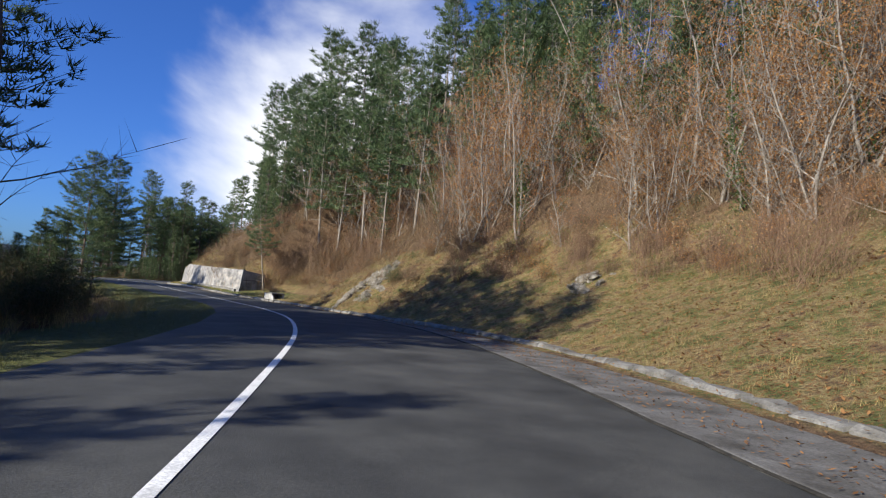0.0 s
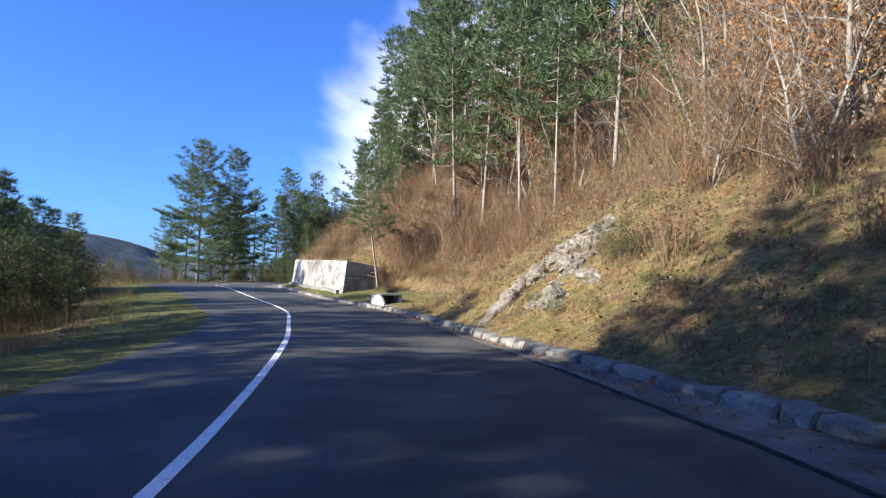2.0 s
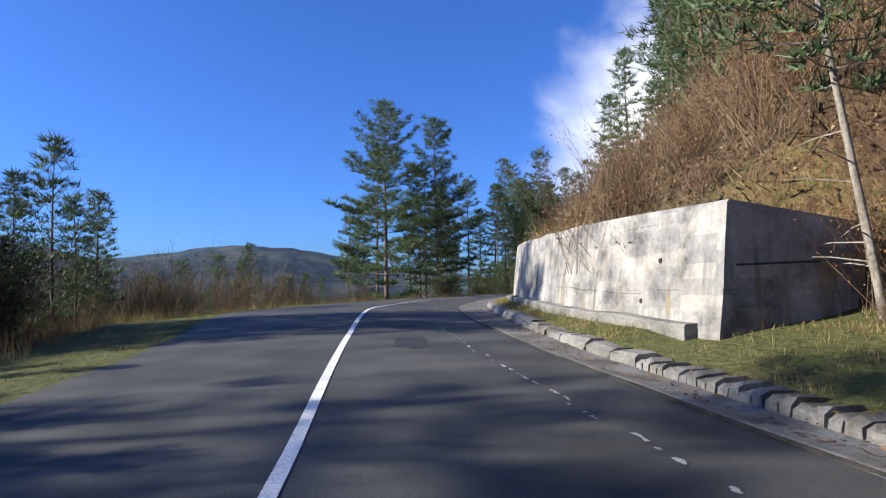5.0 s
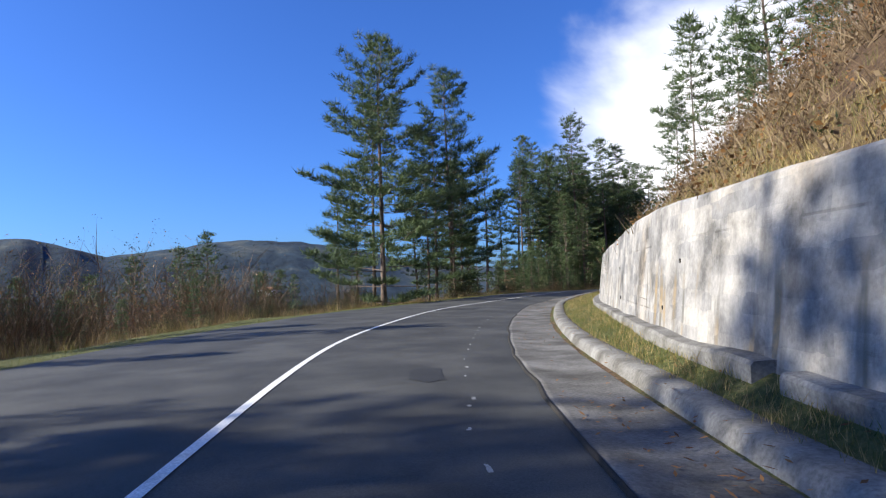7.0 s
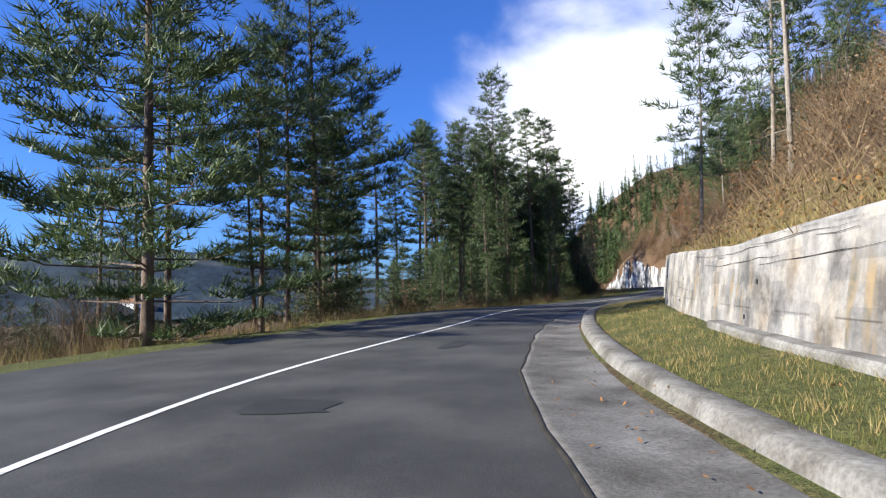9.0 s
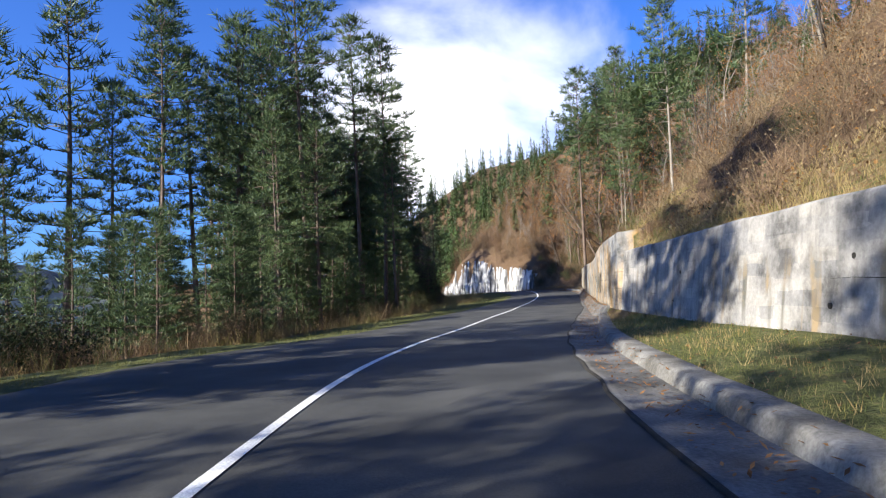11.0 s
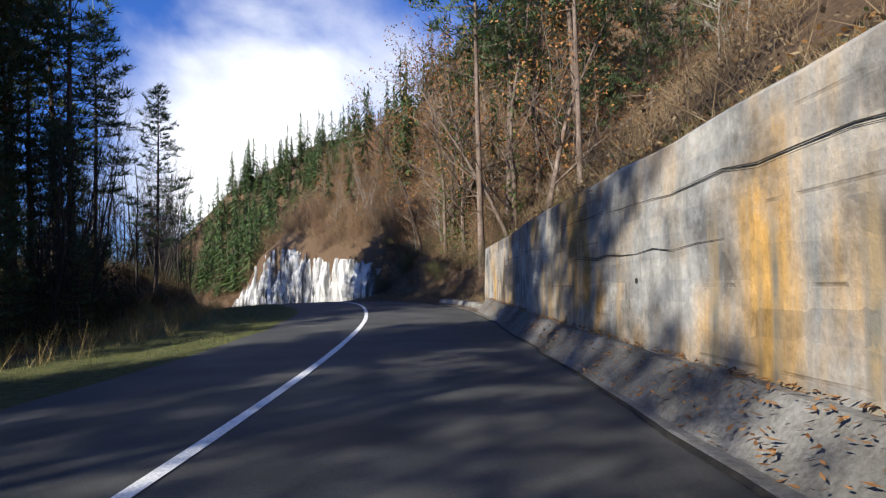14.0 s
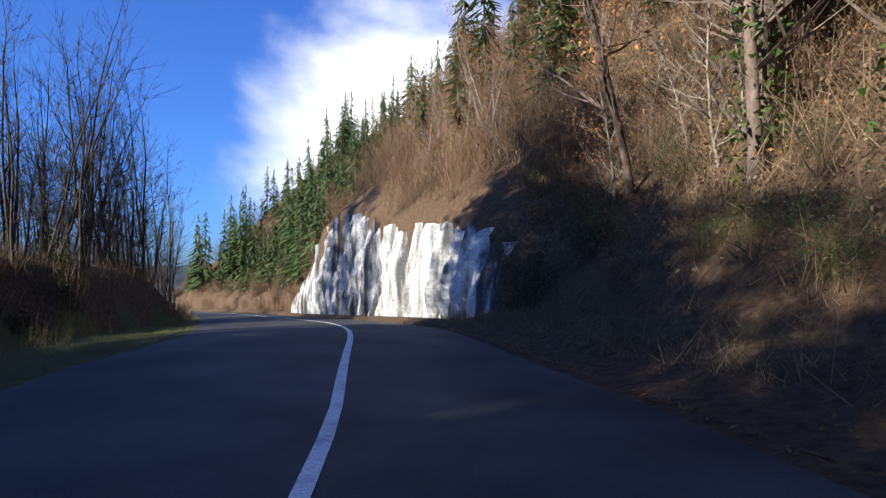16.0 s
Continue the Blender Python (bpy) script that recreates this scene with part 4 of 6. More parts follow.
# ---- pale rock face ----
def rock_face():
    root = empty("rock_face")
    tagged(root, "pale grey-white rock cutting with upright ribs beside the bend", "rock face", kind="structure")
    s_r = along(ROCK)[0]
    fine = resample(ROCK, 0.25)
    sf = along(fine)[0]
    tg = np.gradient(fine, axis=0)
    tg /= np.hypot(*tg.T)[:, None]
    nr = np.stack([tg[:, 1], -tg[:, 0]], 1)
    rows = 22
    b = Build()
    verts = []
    for k in range(len(fine)):
        z0 = float(np.interp(sf[k], ST, ZR)) - 0.25
        i = int(round(sf[k]))
        top = float(np.interp(sf[k], ST, ZR)) + right_shape(max(0, min(N - 1, i)))[2] + 0.35 * noise.noise((k * 0.13, 0, 0)) + 0.12 * noise.noise((k * 0.5, 5, 0))
        for r in range(rows + 1):
            t = r / rows
            z = z0 + (top - z0) * t
            rib = 1.45 * abs(noise.noise((k * 0.2 + z * 0.14, z * 0.1, 1.0))) + 0.34 * noise.noise((k * 0.6 + z * 0.2, z * 0.35, 7.0)) + 0.14 * noise.noise((k * 1.4, z * 1.1, 3.0))
            o = 0.55 * t * t + rib - 0.12
            if r == rows:
                o += 0.9
            verts.append(Vector((fine[k][0] + nr[k][0] * o, fine[k][1] + nr[k][1] * o, z)))
    m = rows + 1
    b.add(verts, [(j * m + c, j * m + c + 1, (j + 1) * m + c + 1, (j + 1) * m + c) for j in range(len(fine) - 1) for c in range(rows)])
    part("cut_face", b, M_ROCK, root)


rock_face()


def boulder(rad, seed, squash=0.7):
    r = random.Random(seed)
    bm = bmesh.new()
    bmesh.ops.create_icosphere(bm, subdivisions=4, radius=1.0)
    off = Vector((r.uniform(0, 50), r.uniform(0, 50), 0))
    for v in bm.verts:
        d = 1 + 0.4 * noise.noise(v.co * 1.3 + off) + 0.2 * noise.cell(v.co * 1.7 + off) + 0.1 * noise.noise(v.co * 5 + off)
        v.co = Vector((v.co.x, v.co.y, v.co.z * squash)) * d * rad
    me = bpy.data.meshes.new("rock")
    bm.to_mesh(me)
    bm.free()
    me.materials.append(M_STONE)
    return me


def bank_rocks():
    meshes = [boulder(1.0, k) for k in range(4)]
    for k in range(58):
        cx, cy, sp = ((-3.6, 39.0, 0.9), (-3.9, 37.2, 1.1), (6.1, 24.3, 0.8), (-4.4, 40.2, 0.8), (-3.0, 39.9, 0.5))[k % 5]
        x, yy = cx + rnd(-sp, sp), cy + rnd(-sp, sp)
        ob = new("rock", meshes[(k // 5) % 4])
        big = 1.35 if k % 3 == 0 else 0.8
        ob.matrix_basis = pose(x, yy, gz(x, yy) - 0.08, rnd(-30, 30), rnd(-30, 30), rnd(0, 360)) @ Matrix.Diagonal((rnd(0.15, 0.42) * big, rnd(0.15, 0.4) * big, rnd(0.15, 0.36) * big, 1))
        tagged(ob, "weathered grey rock set in the grassy bank", "rock", group="rocks in the bank")


def bank_spur():
    """Broken end of the bank: a steep earthy rib that runs down to the kerb."""
    top, foot = Vector((-4.2, 41.5, 2.5)), Vector((-6.3, 37.4, 0.0))
    back = Vector((-0.75, 0.45, 0))
    rows, cols = 26, 14
    b = Build()
    v = []
    for i in range(rows + 1):
        t = i / rows
        c = foot.lerp(top, t)
        c.z = 0.08 + 2.35 * t ** 0.8
        for j in range(cols + 1):
            f = j / cols
            ang = math.pi * f
            w = 0.4 + 0.5 * t
            p = c + back * (1 - math.cos(ang)) * w * (0.35 if f < 0.5 else 0.7) + Vector((0, 0, -(c.z + 0.25) * (1 - math.sin(ang)) ** 1.6))
            q = p * 1.7
            v.append(p + Vector((noise.noise(q), noise.noise(q + Vector((7, 3, 1))), 0.7 * noise.noise(q + Vector((1, 9, 4))))) * 0.16 + Vector((0, 0, 0.06 * noise.noise(p * 6))))
    m = cols + 1
    b.add(v, [(i * m + j, i * m + j + 1, (i + 1) * m + j + 1, (i + 1) * m + j) for i in range(rows) for j in range(cols)])
    tagged(new("earth_rib", b.mesh("earth_rib", [M_STONE], True)), "steep stony rib of earth at the end of the bank", "bank", kind="structure")


bank_spur()
bank_rocks()


# ---- drain inlet ----
def drain_inlet():
    """Open culvert head: two side walls, a back wall and a thin slab, with a sloping block at the kerb."""
    x, y = -13.35, 49.75
    i = int(along((x, y))[0][0])
    z = ZR[i]
    yaw = math.degrees(math.atan2(TAN[i][1], TAN[i][0])) - 90
    root = empty("drain_inlet", pose(x, y, z, 0, 0, yaw + 6))
    tagged(root, "pale concrete drain inlet with an open side at the kerb", "drain")

    def slab(name, pts, depth, mat):
        b = Build()
        n = len(pts)
        v = [Vector(p) for p in pts]
        b.add(v + [p + Vector(depth) for p in v], [tuple(range(n)), tuple(range(2 * n - 1, n - 1, -1))] + [(k, n + k, n + (k + 1) % n, (k + 1) % n) for k in range(n)])
        part(name, b, mat, root)

    slab("side_wall", [(-0.5, -0.75, -0.25), (-0.5, -0.75, 0.2), (-0.5, -0.42, 0.56), (-0.5, 0.7, 0.56), (-0.5, 0.7, -0.25)], (0.1, 0.01, 0), M_INLET)
    slab("side_wall", [(0.42, -0.55, -0.25), (0.42, -0.55, 0.56), (0.42, 0.7, 0.57), (0.42, 0.7, -0.25)], (0.16, 0, 0), M_INLET)
    slab("back_wall", [(-0.4, 0.6, -0.25), (0.42, 0.6, -0.25), (0.42, 0.6, 0.56), (-0.4, 0.6, 0.56)], (0, 0.1, 0), M_INLET)
    slab("cover_slab", [(-0.53, -0.52, 0.56), (0.6, -0.6, 0.57), (0.6, 0.74, 0.58), (-0.53, 0.74, 0.57)], (0, 0, 0.075), M_CONCRETE)
    slab("floor_of_drain", [(-0.4, -0.6, -0.22), (0.42, -0.6, -0.22), (0.42, 0.6, -0.22), (-0.4, 0.6, -0.22)], (0, 0, 0.03), M_DARK)
    slab("apron_block", [(-0.45, -1.7, -0.2), (-0.5, -0.8, -0.2), (0.35, -0.7, -0.2), (0.4, -1.6, -0.2)], (0.05, 0.06, 0.34), M_CONCRETE)


drain_inlet()


# ---- trees ----
def clump(b, p, d, size, r, count=9, width=0.03):
    """A tuft of needles round a shoot that points along d."""
    for _ in range(count):
        v = (d * 0.6 + Vector((r.uniform(-1, 1), r.uniform(-1, 1), r.uniform(-0.35, 0.9)))).normalized()
        q = p + Vector((r.uniform(-1, 1), r.uniform(-1, 1), r.uniform(-0.3, 0.3))) * size * 0.3
        sd = v.cross(Vector((r.uniform(-1, 1), r.uniform(-1, 1), r.uniform(-1, 1)))).normalized() * width * r.uniform(0.6, 1.4)
        b.sliver(q, q + v * size * r.uniform(0.5, 1.1), sd)


def pine_tree(height, crown_from, spread, seed, lean=(0, 0), bark=None, fine=0.62, tuft=0.62, count=11, width=0.031, whorl=0.043, name="pine_tree", stout=0.0105):
    """A pine with whorls of limbs; pads of needles sit on the side shoots, with gaps between the whorls."""
    r = random.Random(seed)
    root = empty(name)
    bt, bl, bc = Build(), Build(), Build()
    pts, rad = [], []
    n = 12
    wob = [r.uniform(-1, 1) for _ in range(4)]
    for k in range(n + 1):
        t = k / n
        pts.append(Vector((lean[0] * t + 0.25 * wob[0] * math.sin(3 * t + wob[1]), lean[1] * t + 0.25 * wob[2] * math.sin(2.6 * t + wob[3]), height * t - 0.25)))
        rad.append(max(0.015, height * stout * (1 - t) ** 0.85 * (1.3 if k == 0 else 1)))
    bt.tube(pts, rad, 8)

    def axis(t):
        f = max(0.0, min(0.999, t)) * n
        k = min(n - 1, int(f))
        return pts[k].lerp(pts[k + 1], f - k)

    t = crown_from
    turn = r.uniform(0, 6.28)
    while t < 0.985:
        q = (t - crown_from) / (1 - crown_from)
        reach = spread * (min(1.0, 0.55 + 1.5 * q) * (1 - q) ** 0.72 + 0.07) * r.uniform(0.75, 1.2)
        m = r.choice((3, 4, 4, 5))
        turn += r.uniform(0.4, 1.2)
        for j in range(m):
            az = turn + 6.283 * j / m + r.uniform(-0.4, 0.4)
            ln = reach * (r.uniform(0.7, 1.25) if r.random() < 0.6 else r.uniform(0.3, 0.7))
            p0 = axis(t + r.uniform(-0.012, 0.012))
            out = Vector((math.cos(az), math.sin(az), 0))
            side = Vector((-out.y, out.x, 0))
            lift = r.uniform(-0.15, 0.12) + 0.8 * q * q
            limb = [p0, p0 + out * ln * 0.5 + Vector((0, 0, lift * ln * 0.4)), p0 + out * ln + Vector((0, 0, lift * ln + 0.16 * ln))]
            bl.tube(limb, [0.036 * height / 18 * (1.1 - 0.6 * q), 0.022 * height / 18, 0.008], 3, cap=False)

            def on(f):
                return limb[0].lerp(limb[1], f * 2) if f < 0.5 else limb[1].lerp(limb[2], f * 2 - 1)

            k = max(2, int(ln * 3.2 * fine + 0.5))
            for i in range(k):
                f = 0.3 + 0.7 * (i + r.random()) / k
                sl = (0.2 + 0.42 * ln * (1.15 - f)) * r.uniform(0.5, 1.1)
                sg = 1 if i % 2 else -1
                d = (side * sg * 0.8 + out * 0.55 + Vector((0, 0, 0.18))).normalized()
                c = on(f)
                tip = c + d * sl
                if sl > 0.45:
                    clump(bc, c.lerp(tip, 0.5), (d + Vector((0, 0, 0.7))).normalized(), tuft, r, count, width)
                clump(bc, tip, (d + Vector((0, 0, 0.7))).normalized(), tuft, r, count, width)
            clump(bc, limb[2], (out + Vector((0, 0, 0.8))).normalized(), tuft, r, count, width)
        t += whorl * r.uniform(0.6, 1.3) * (1.1 - 0.5 * q)
    for k in range(4):
        clump(bc, pts[-1] - Vector((0, 0, 0.3 * k)), Vector((0, 0, 1)), tuft, r, count, width)
    for _ in range(int(26 * crown_from)):
        tt = r.uniform(0.12, max(0.15, crown_from))
        az = r.uniform(0, 6.28)
        p0 = axis(tt)
        ln = r.uniform(0.5, 1.8)
        out = Vector((math.cos(az), math.sin(az), r.uniform(-0.2, 0.35)))
        bl.tube([p0, p0 + out * ln * 0.5, p0 + out * ln + Vector((0, 0, -0.1))], [0.022, 0.014, 0.004], 3, cap=False)
    part("trunk", bt, bark or M_BARK, root, smooth=True)
    tagged(part("branchwork", bl, bark or M_BARK, root), kind="stuff")
    part("crown", bc, M_NEEDLE, root)
    return root


def leaf_at(b, p, spread, size, r, droop=0.0):
    c = p + Vector((r.uniform(-1, 1), r.uniform(-1, 1), r.uniform(-1, 1))) * spread
    a = Vector((r.uniform(-1, 1), r.uniform(-1, 1), r.uniform(-1, 0.6) - droop)).normalized()
    sd = a.cross(Vector((r.uniform(-1, 1), r.uniform(-1, 1), r.uniform(-1, 1)))).normalized()
    b.sliver(c, c + a * size * r.uniform(0.8, 1.5), sd * size * 0.42)


def grow(b, p, d, ln, rad, depth, r, tips, bend=0.35, kids=(2, 4)):
    """A branch with its twigs; the last twigs are flat slivers."""
    n = 2 if depth < 2 else 3
    pts, rr = [p], [rad]
    v = d.copy()
    for k in range(n):
        v = (v + Vector((r.uniform(-1, 1), r.uniform(-1, 1), r.uniform(-0.35, 0.85))) * bend * 0.6).normalized()
        pts.append(pts[-1] + v * ln / n)
        rr.append(max(0.003, rad * (1 - 0.6 * (k + 1) / n)))
    if depth == 0:
        sd = v.cross(Vector((r.uniform(-1, 1), r.uniform(-1, 1), r.uniform(-1, 1)))).normalized() * 0.007
        b.sliver(pts[0], pts[-1], sd)
        tips.append((pts[-1], v))
        tips.append((pts[1], v))
        return
    b.tube(pts, rr, 4 if depth > 2 else 3, cap=False)
    for _ in range(r.randint(*kids) + (3 if depth == 1 else 0)):
        k = r.randint(1, n)
        az = Vector((r.uniform(-1, 1), r.uniform(-1, 1), r.uniform(-0.2, 0.8))).normalized()
        q = pts[k - 1].lerp(pts[k], r.random())
        grow(b, q, (v * 0.6 + az * 0.7).normalized(), ln * r.uniform(0.5, 0.85), rr[k] * r.uniform(0.5, 0.75), depth - 1, r, tips, bend, kids)
    grow(b, pts[-1], v, ln * r.uniform(0.6, 0.8), rr[-1], depth - 1, r, tips, bend, kids)


def bare_tree(name, height, seed, leaves=0.0, ivy=0.0, lean=(0, 0), bark=None, stems=1, depth=4, kids=(2, 3), leaf_mat=None, low=2, slim=0.0085, reach=0.17, fan=0.15):
    r = random.Random(seed)
    root = empty(name)
    bt, bb, bl = Build(), Build(), Build()
    tips = []
    for k in range(stems):
        d = Vector((lean[0] + r.uniform(-fan, fan) * (1 + stems * 0.4), lean[1] + r.uniform(-fan, fan) * (1 + stems * 0.4), 1)).normalized()
        base = Vector((r.uniform(-0.3, 0.3), r.uniform(-0.3, 0.3), -0.3)) * (1 if stems > 1 else 0) + Vector((0, 0, -0.3))
        n = 8
        pts, rad = [base], [height * slim * 1.2]
        v = d.copy()
        hh = height * 0.8 * r.uniform(0.8, 1.1)
        for q in range(n):
            v = (v + Vector((r.uniform(-1, 1), r.uniform(-1, 1), 0.3)) * 0.12).normalized()
            pts.append(pts[-1] + v * hh / n)
            rad.append(height * slim * (1 - 0.78 * (q + 1) / n))
        bt.tube(pts, rad, 6, cap=False)
        for q in range(low, n + 1):
            for _ in range(r.randint(2, 3) if stems == 1 else r.randint(1, 2)):
                az = r.uniform(0, 6.28)
                out = Vector((math.cos(az), math.sin(az), r.uniform(0.3, 1.3))).normalized()
                c = pts[q].lerp(pts[q - 1], r.random())
                grow(bb, c, out, height * reach * r.uniform(0.6, 1.15) * (1.2 - 0.07 * q), rad[q] * 0.55, depth - 2, r, tips, 0.45, kids)
        grow(bb, pts[-1], v, height * 0.14, rad[-1], depth - 2, r, tips, 0.3, kids)
    part("trunk", bt, bark or M_PALEBARK, root, smooth=True)
    tagged(part("branchwork", bb, bark or M_PALEBARK, root), kind="stuff")
    if leaves:
        for p, v in tips:
            for _ in range(int(leaves) + (1 if r.random() < leaves % 1 else 0)):
                leaf_at(bl, p, 0.3, 0.105, r, 0.3)
        part("foliage", bl, leaf_mat or M_DRYLEAF, root)
    if ivy:
        bi = Build()
        for _ in range(int(900 * ivy)):
            tt = r.uniform(0.02, 0.75)
            k = min(n - 1, int(tt * n))
            leaf_at(bi, pts[k].lerp(pts[k + 1], tt * n - k), 0.25 + 0.25 * r.random(), 0.11, r)
        part("ivy", bi, M_IVY, root)
    return root


def shrub(name, size, seed, mat, twigs=60, leaves=900, leaf=0.09, upright=0.75, side=4, thick=0.006):
    """Many thin stems with side twigs and small leaves."""
    r = random.Random(seed)
    root = empty(name)
    bt, bl = Build(), Build()
    for _ in range(twigs):
        az, sp = r.uniform(0, 6.28), r.uniform(0.05, upright)
        d = Vector((math.cos(az) * sp, math.sin(az) * sp, 1)).normalized()
        p0 = Vector((r.uniform(-1, 1), r.uniform(-1, 1), 0)) * size * 0.28
        ln = size * r.uniform(0.5, 1.15)
        mid = p0 + d * ln * 0.5 + Vector((r.uniform(-1, 1), r.uniform(-1, 1), 0)) * size * 0.06
        tip = p0 + d * ln + Vector((r.uniform(-1, 1), r.uniform(-1, 1), 0)) * size * 0.14
        sv = d.cross(Vector((r.uniform(-1, 1), r.uniform(-1, 1), 0.1))).normalized() * thick * size ** 0.5
        bt.add([p0 - Vector((0, 0, 0.15)) - sv, p0 - Vector((0, 0, 0.15)) + sv, mid + sv * 0.7, mid - sv * 0.7, tip], [(0, 1, 2, 3), (3, 2, 4)])

        def on(f):
            return p0.lerp(mid, f * 2) if f < 0.5 else mid.lerp(tip, f * 2 - 1)

        ends = []
        for _ in range(side):
            c = on(r.uniform(0.25, 0.95))
            e = c + (d + Vector((r.uniform(-1, 1), r.uniform(-1, 1), r.uniform(-0.3, 0.6)))).normalized() * size * r.uniform(0.1, 0.28)
            bt.sliver(c, e, sv * 0.6)
            ends.append(e)
        for _ in range(leaves // twigs):
            c = r.choice(ends) if ends and r.random() < 0.6 else on(r.uniform(0.2, 1.0))
            leaf_at(bl, c, min(0.14, size * 0.09), leaf, r)
    part("stem", bt, M_TWIG, root)
    part("foliage", bl, mat, root)
    return root


def set_down(x, y, scale=1.0, turn=None, sink=0.0):
    return pose(x, y, gz(x, y) - sink, 0, 0, rnd(0, 360) if turn is None else turn) @ Matrix.Diagonal((scale, scale, scale, 1))


# gaps in the wood where the low sun comes through: bounds along the sun's bearing, then the place and height that stay lit
SUN_SLOPE = SUN.y / SUN.x
GAPS = ((-4, 11, 0.5, 0.1), (142.5, 146, -40, 0.6), (163, 171, -43.4, 0.1), (171, 177.5, -41.4, 0.6), (190, 197, -41.5, 0.2), (197, 217, -38.5, 3.0), (225, 231, -47, 0.8))


def sun_cap(x, y, wide):
    """The greatest height at a place that leaves the sunlit ground beyond it lit."""
    k, top = y - SUN_SLOPE * x, 99.0
    for a, b, xr, zr in GAPS:
        if a - wide < k < b + wide and x < xr:
            top = min(top, zr + (xr - x) / -SUN.x * math.tan(SUN_EL))
    return top


class Stand:
    """Plants of one kind: the first use places the model itself, later ones copies."""

    def __init__(self, models, label, category, group, sizes=(1.0,), near=99.0):
        self.near, self.far = near, []
        self.models, self.used, self.sizes = models, [False] * len(models), sizes
        self.tall = [max(v.co.z for c in m.children for v in c.data.vertices) for m in models]
        self.wide = [0.6 * max(abs(v.co.x) for c in m.children for v in c.data.vertices) for m in models]
        for m in models:
            tagged(m, label, category, group)

    def put(self, k, x, y, scale=1.0, turn=None, sink=0.05, label="", free=False):
        k %= len(self.models)
        scale *= self.sizes[k % len(self.sizes)]
        off = float(along((x, y))[1][0])
        if not free and off < 0:
            most = (sun_cap(x, y, self.wide[k] * scale) - gz(x, y)) / self.tall[k]
            if most < 0.3 * scale:
                return None
            scale = min(scale, most)
        m = set_down(x, y, scale, turn, sink)
        if abs(off) > self.near and self.used[k]:
            self.far.append((k, m))
            return None
        if not self.used[k]:
            self.used[k], ob = True, self.models[k]
            ob.matrix_basis = m
        else:
            own = self.models[k].scale[0]
            ob = copy_thing(self.models[k], m @ Matrix.Diagonal((1 / own, 1 / own, 1 / own, 1)))
        return tagged(ob, label)


    def join_far(self, name, label):
        """The plants far from the road as one tangled mass."""
        mats, verts, faces, slots = [], [], [], []
        for k, m in self.far:
            for c in self.models[k].children:
                me, n = c.data, sum(len(v) for v in verts)
                if me.materials[0] not in mats:
                    mats.append(me.materials[0])
                co = np.empty(len(me.vertices) * 3)
                me.vertices.foreach_get("co", co)
                mm = np.array(m)
                verts.append(co.reshape(-1, 3) @ mm[:3, :3].T + mm[:3, 3])
                faces += [tuple(i + n for i in p.vertices) for p in me.polygons]
                slots += [mats.index(me.materials[0])] * len(me.polygons)
        me = bpy.data.meshes.new(name)
        me.from_pydata(np.vstack(verts).tolist(), [], faces)
        for q in mats:
            me.materials.append(q)
        me.polygons.foreach_set("material_index", slots)
        me.update()
        tagged(new(name, me), label, "undergrowth", kind="stuff")


PINE_FULL = Stand([pine_tree(19, 0.04, 6.0, 11, fine=1.05, tuft=0.62, count=17, width=0.024, whorl=0.044), pine_tree(19, 0.1, 5.2, 12, fine=1.05, tuft=0.62, count=17, width=0.024, whorl=0.044)],
                  "broad grey-green pine with limbs almost to the ground", "tree", "pines by the road")
PINE_TALL = Stand([pine_tree(20, 0.34, 3.4, 21), pine_tree(20, 0.42, 3.2, 22), pine_tree(20, 0.26, 3.6, 23, (0.6, 0.2)), pine_tree(20, 0.46, 3.1, 24, (-0.4, 0.5))],
                  "tall dark green pine with a bare lower trunk", "tree", "pines by the road", (0.72, 0.87, 0.72, 0.93))
PINE_HIGH = Stand([pine_tree(21, 0.54, 2.9, 25, whorl=0.034, stout=0.0078), pine_tree(21, 0.58, 2.7, 26, (0.4, 0.3), whorl=0.034, stout=0.0078)], "tall pine with a long bare trunk and a high crown", "tree", "pines by the road")
PINE_SLOPE = Stand([pine_tree(15, 0.4, 3.0, 31, (-1.6, 0.3), M_PALEBARK, stout=0.0076), pine_tree(15, 0.45, 2.7, 32, (0.3, -0.3), M_PALEBARK, stout=0.0076), pine_tree(15, 0.3, 3.0, 33, (-0.4, 0.2), M_PALEBARK, stout=0.0076)],
                   "pale-trunked pine on the slope above the road", "tree", "pines on the slope", (0.8, 1.0, 1.1))
YOUNG = Stand([pine_tree(8, 0.1, 1.6, 41, fine=0.95, tuft=0.42, count=13, width=0.02, whorl=0.06, name="young_pine"), pine_tree(8, 0.15, 1.35, 42, fine=0.95, tuft=0.42, count=13, width=0.02, whorl=0.06, name="young_pine")], "slender young pine among dark bushes", "tree", "young pines")
OAK = Stand([bare_tree("oak_tree", 11, 51, 1.1, low=1, kids=(2, 3)), bare_tree("oak_tree", 11, 52, 0.6, 0.9, stems=2, kids=(1, 3)), bare_tree("oak_tree", 11, 53, 1.3, low=1, stems=2, kids=(1, 3)),
             bare_tree("oak_tree", 11, 54, 0.3, 0, (-0.2, 0))],
            "slender winter oak with pale trunk and clinging brown leaves", "tree", "winter oaks", (1.06, 1.19, 1.03, 0.91))
DARK_OAK = Stand([bare_tree("oak_tree", 11, 56, 0.7, 0.5, (-0.25, 0), M_BARK, low=2, kids=(2, 3), slim=0.011, reach=0.26), bare_tree("oak_tree", 11, 57, 1.2, 0, (-0.1, 0.1), M_BARK, low=2, kids=(2, 3), slim=0.01, reach=0.24)],
                 "spreading winter oak with dark bark and a few brown leaves", "tree", "winter oaks", (1.2, 1.2))
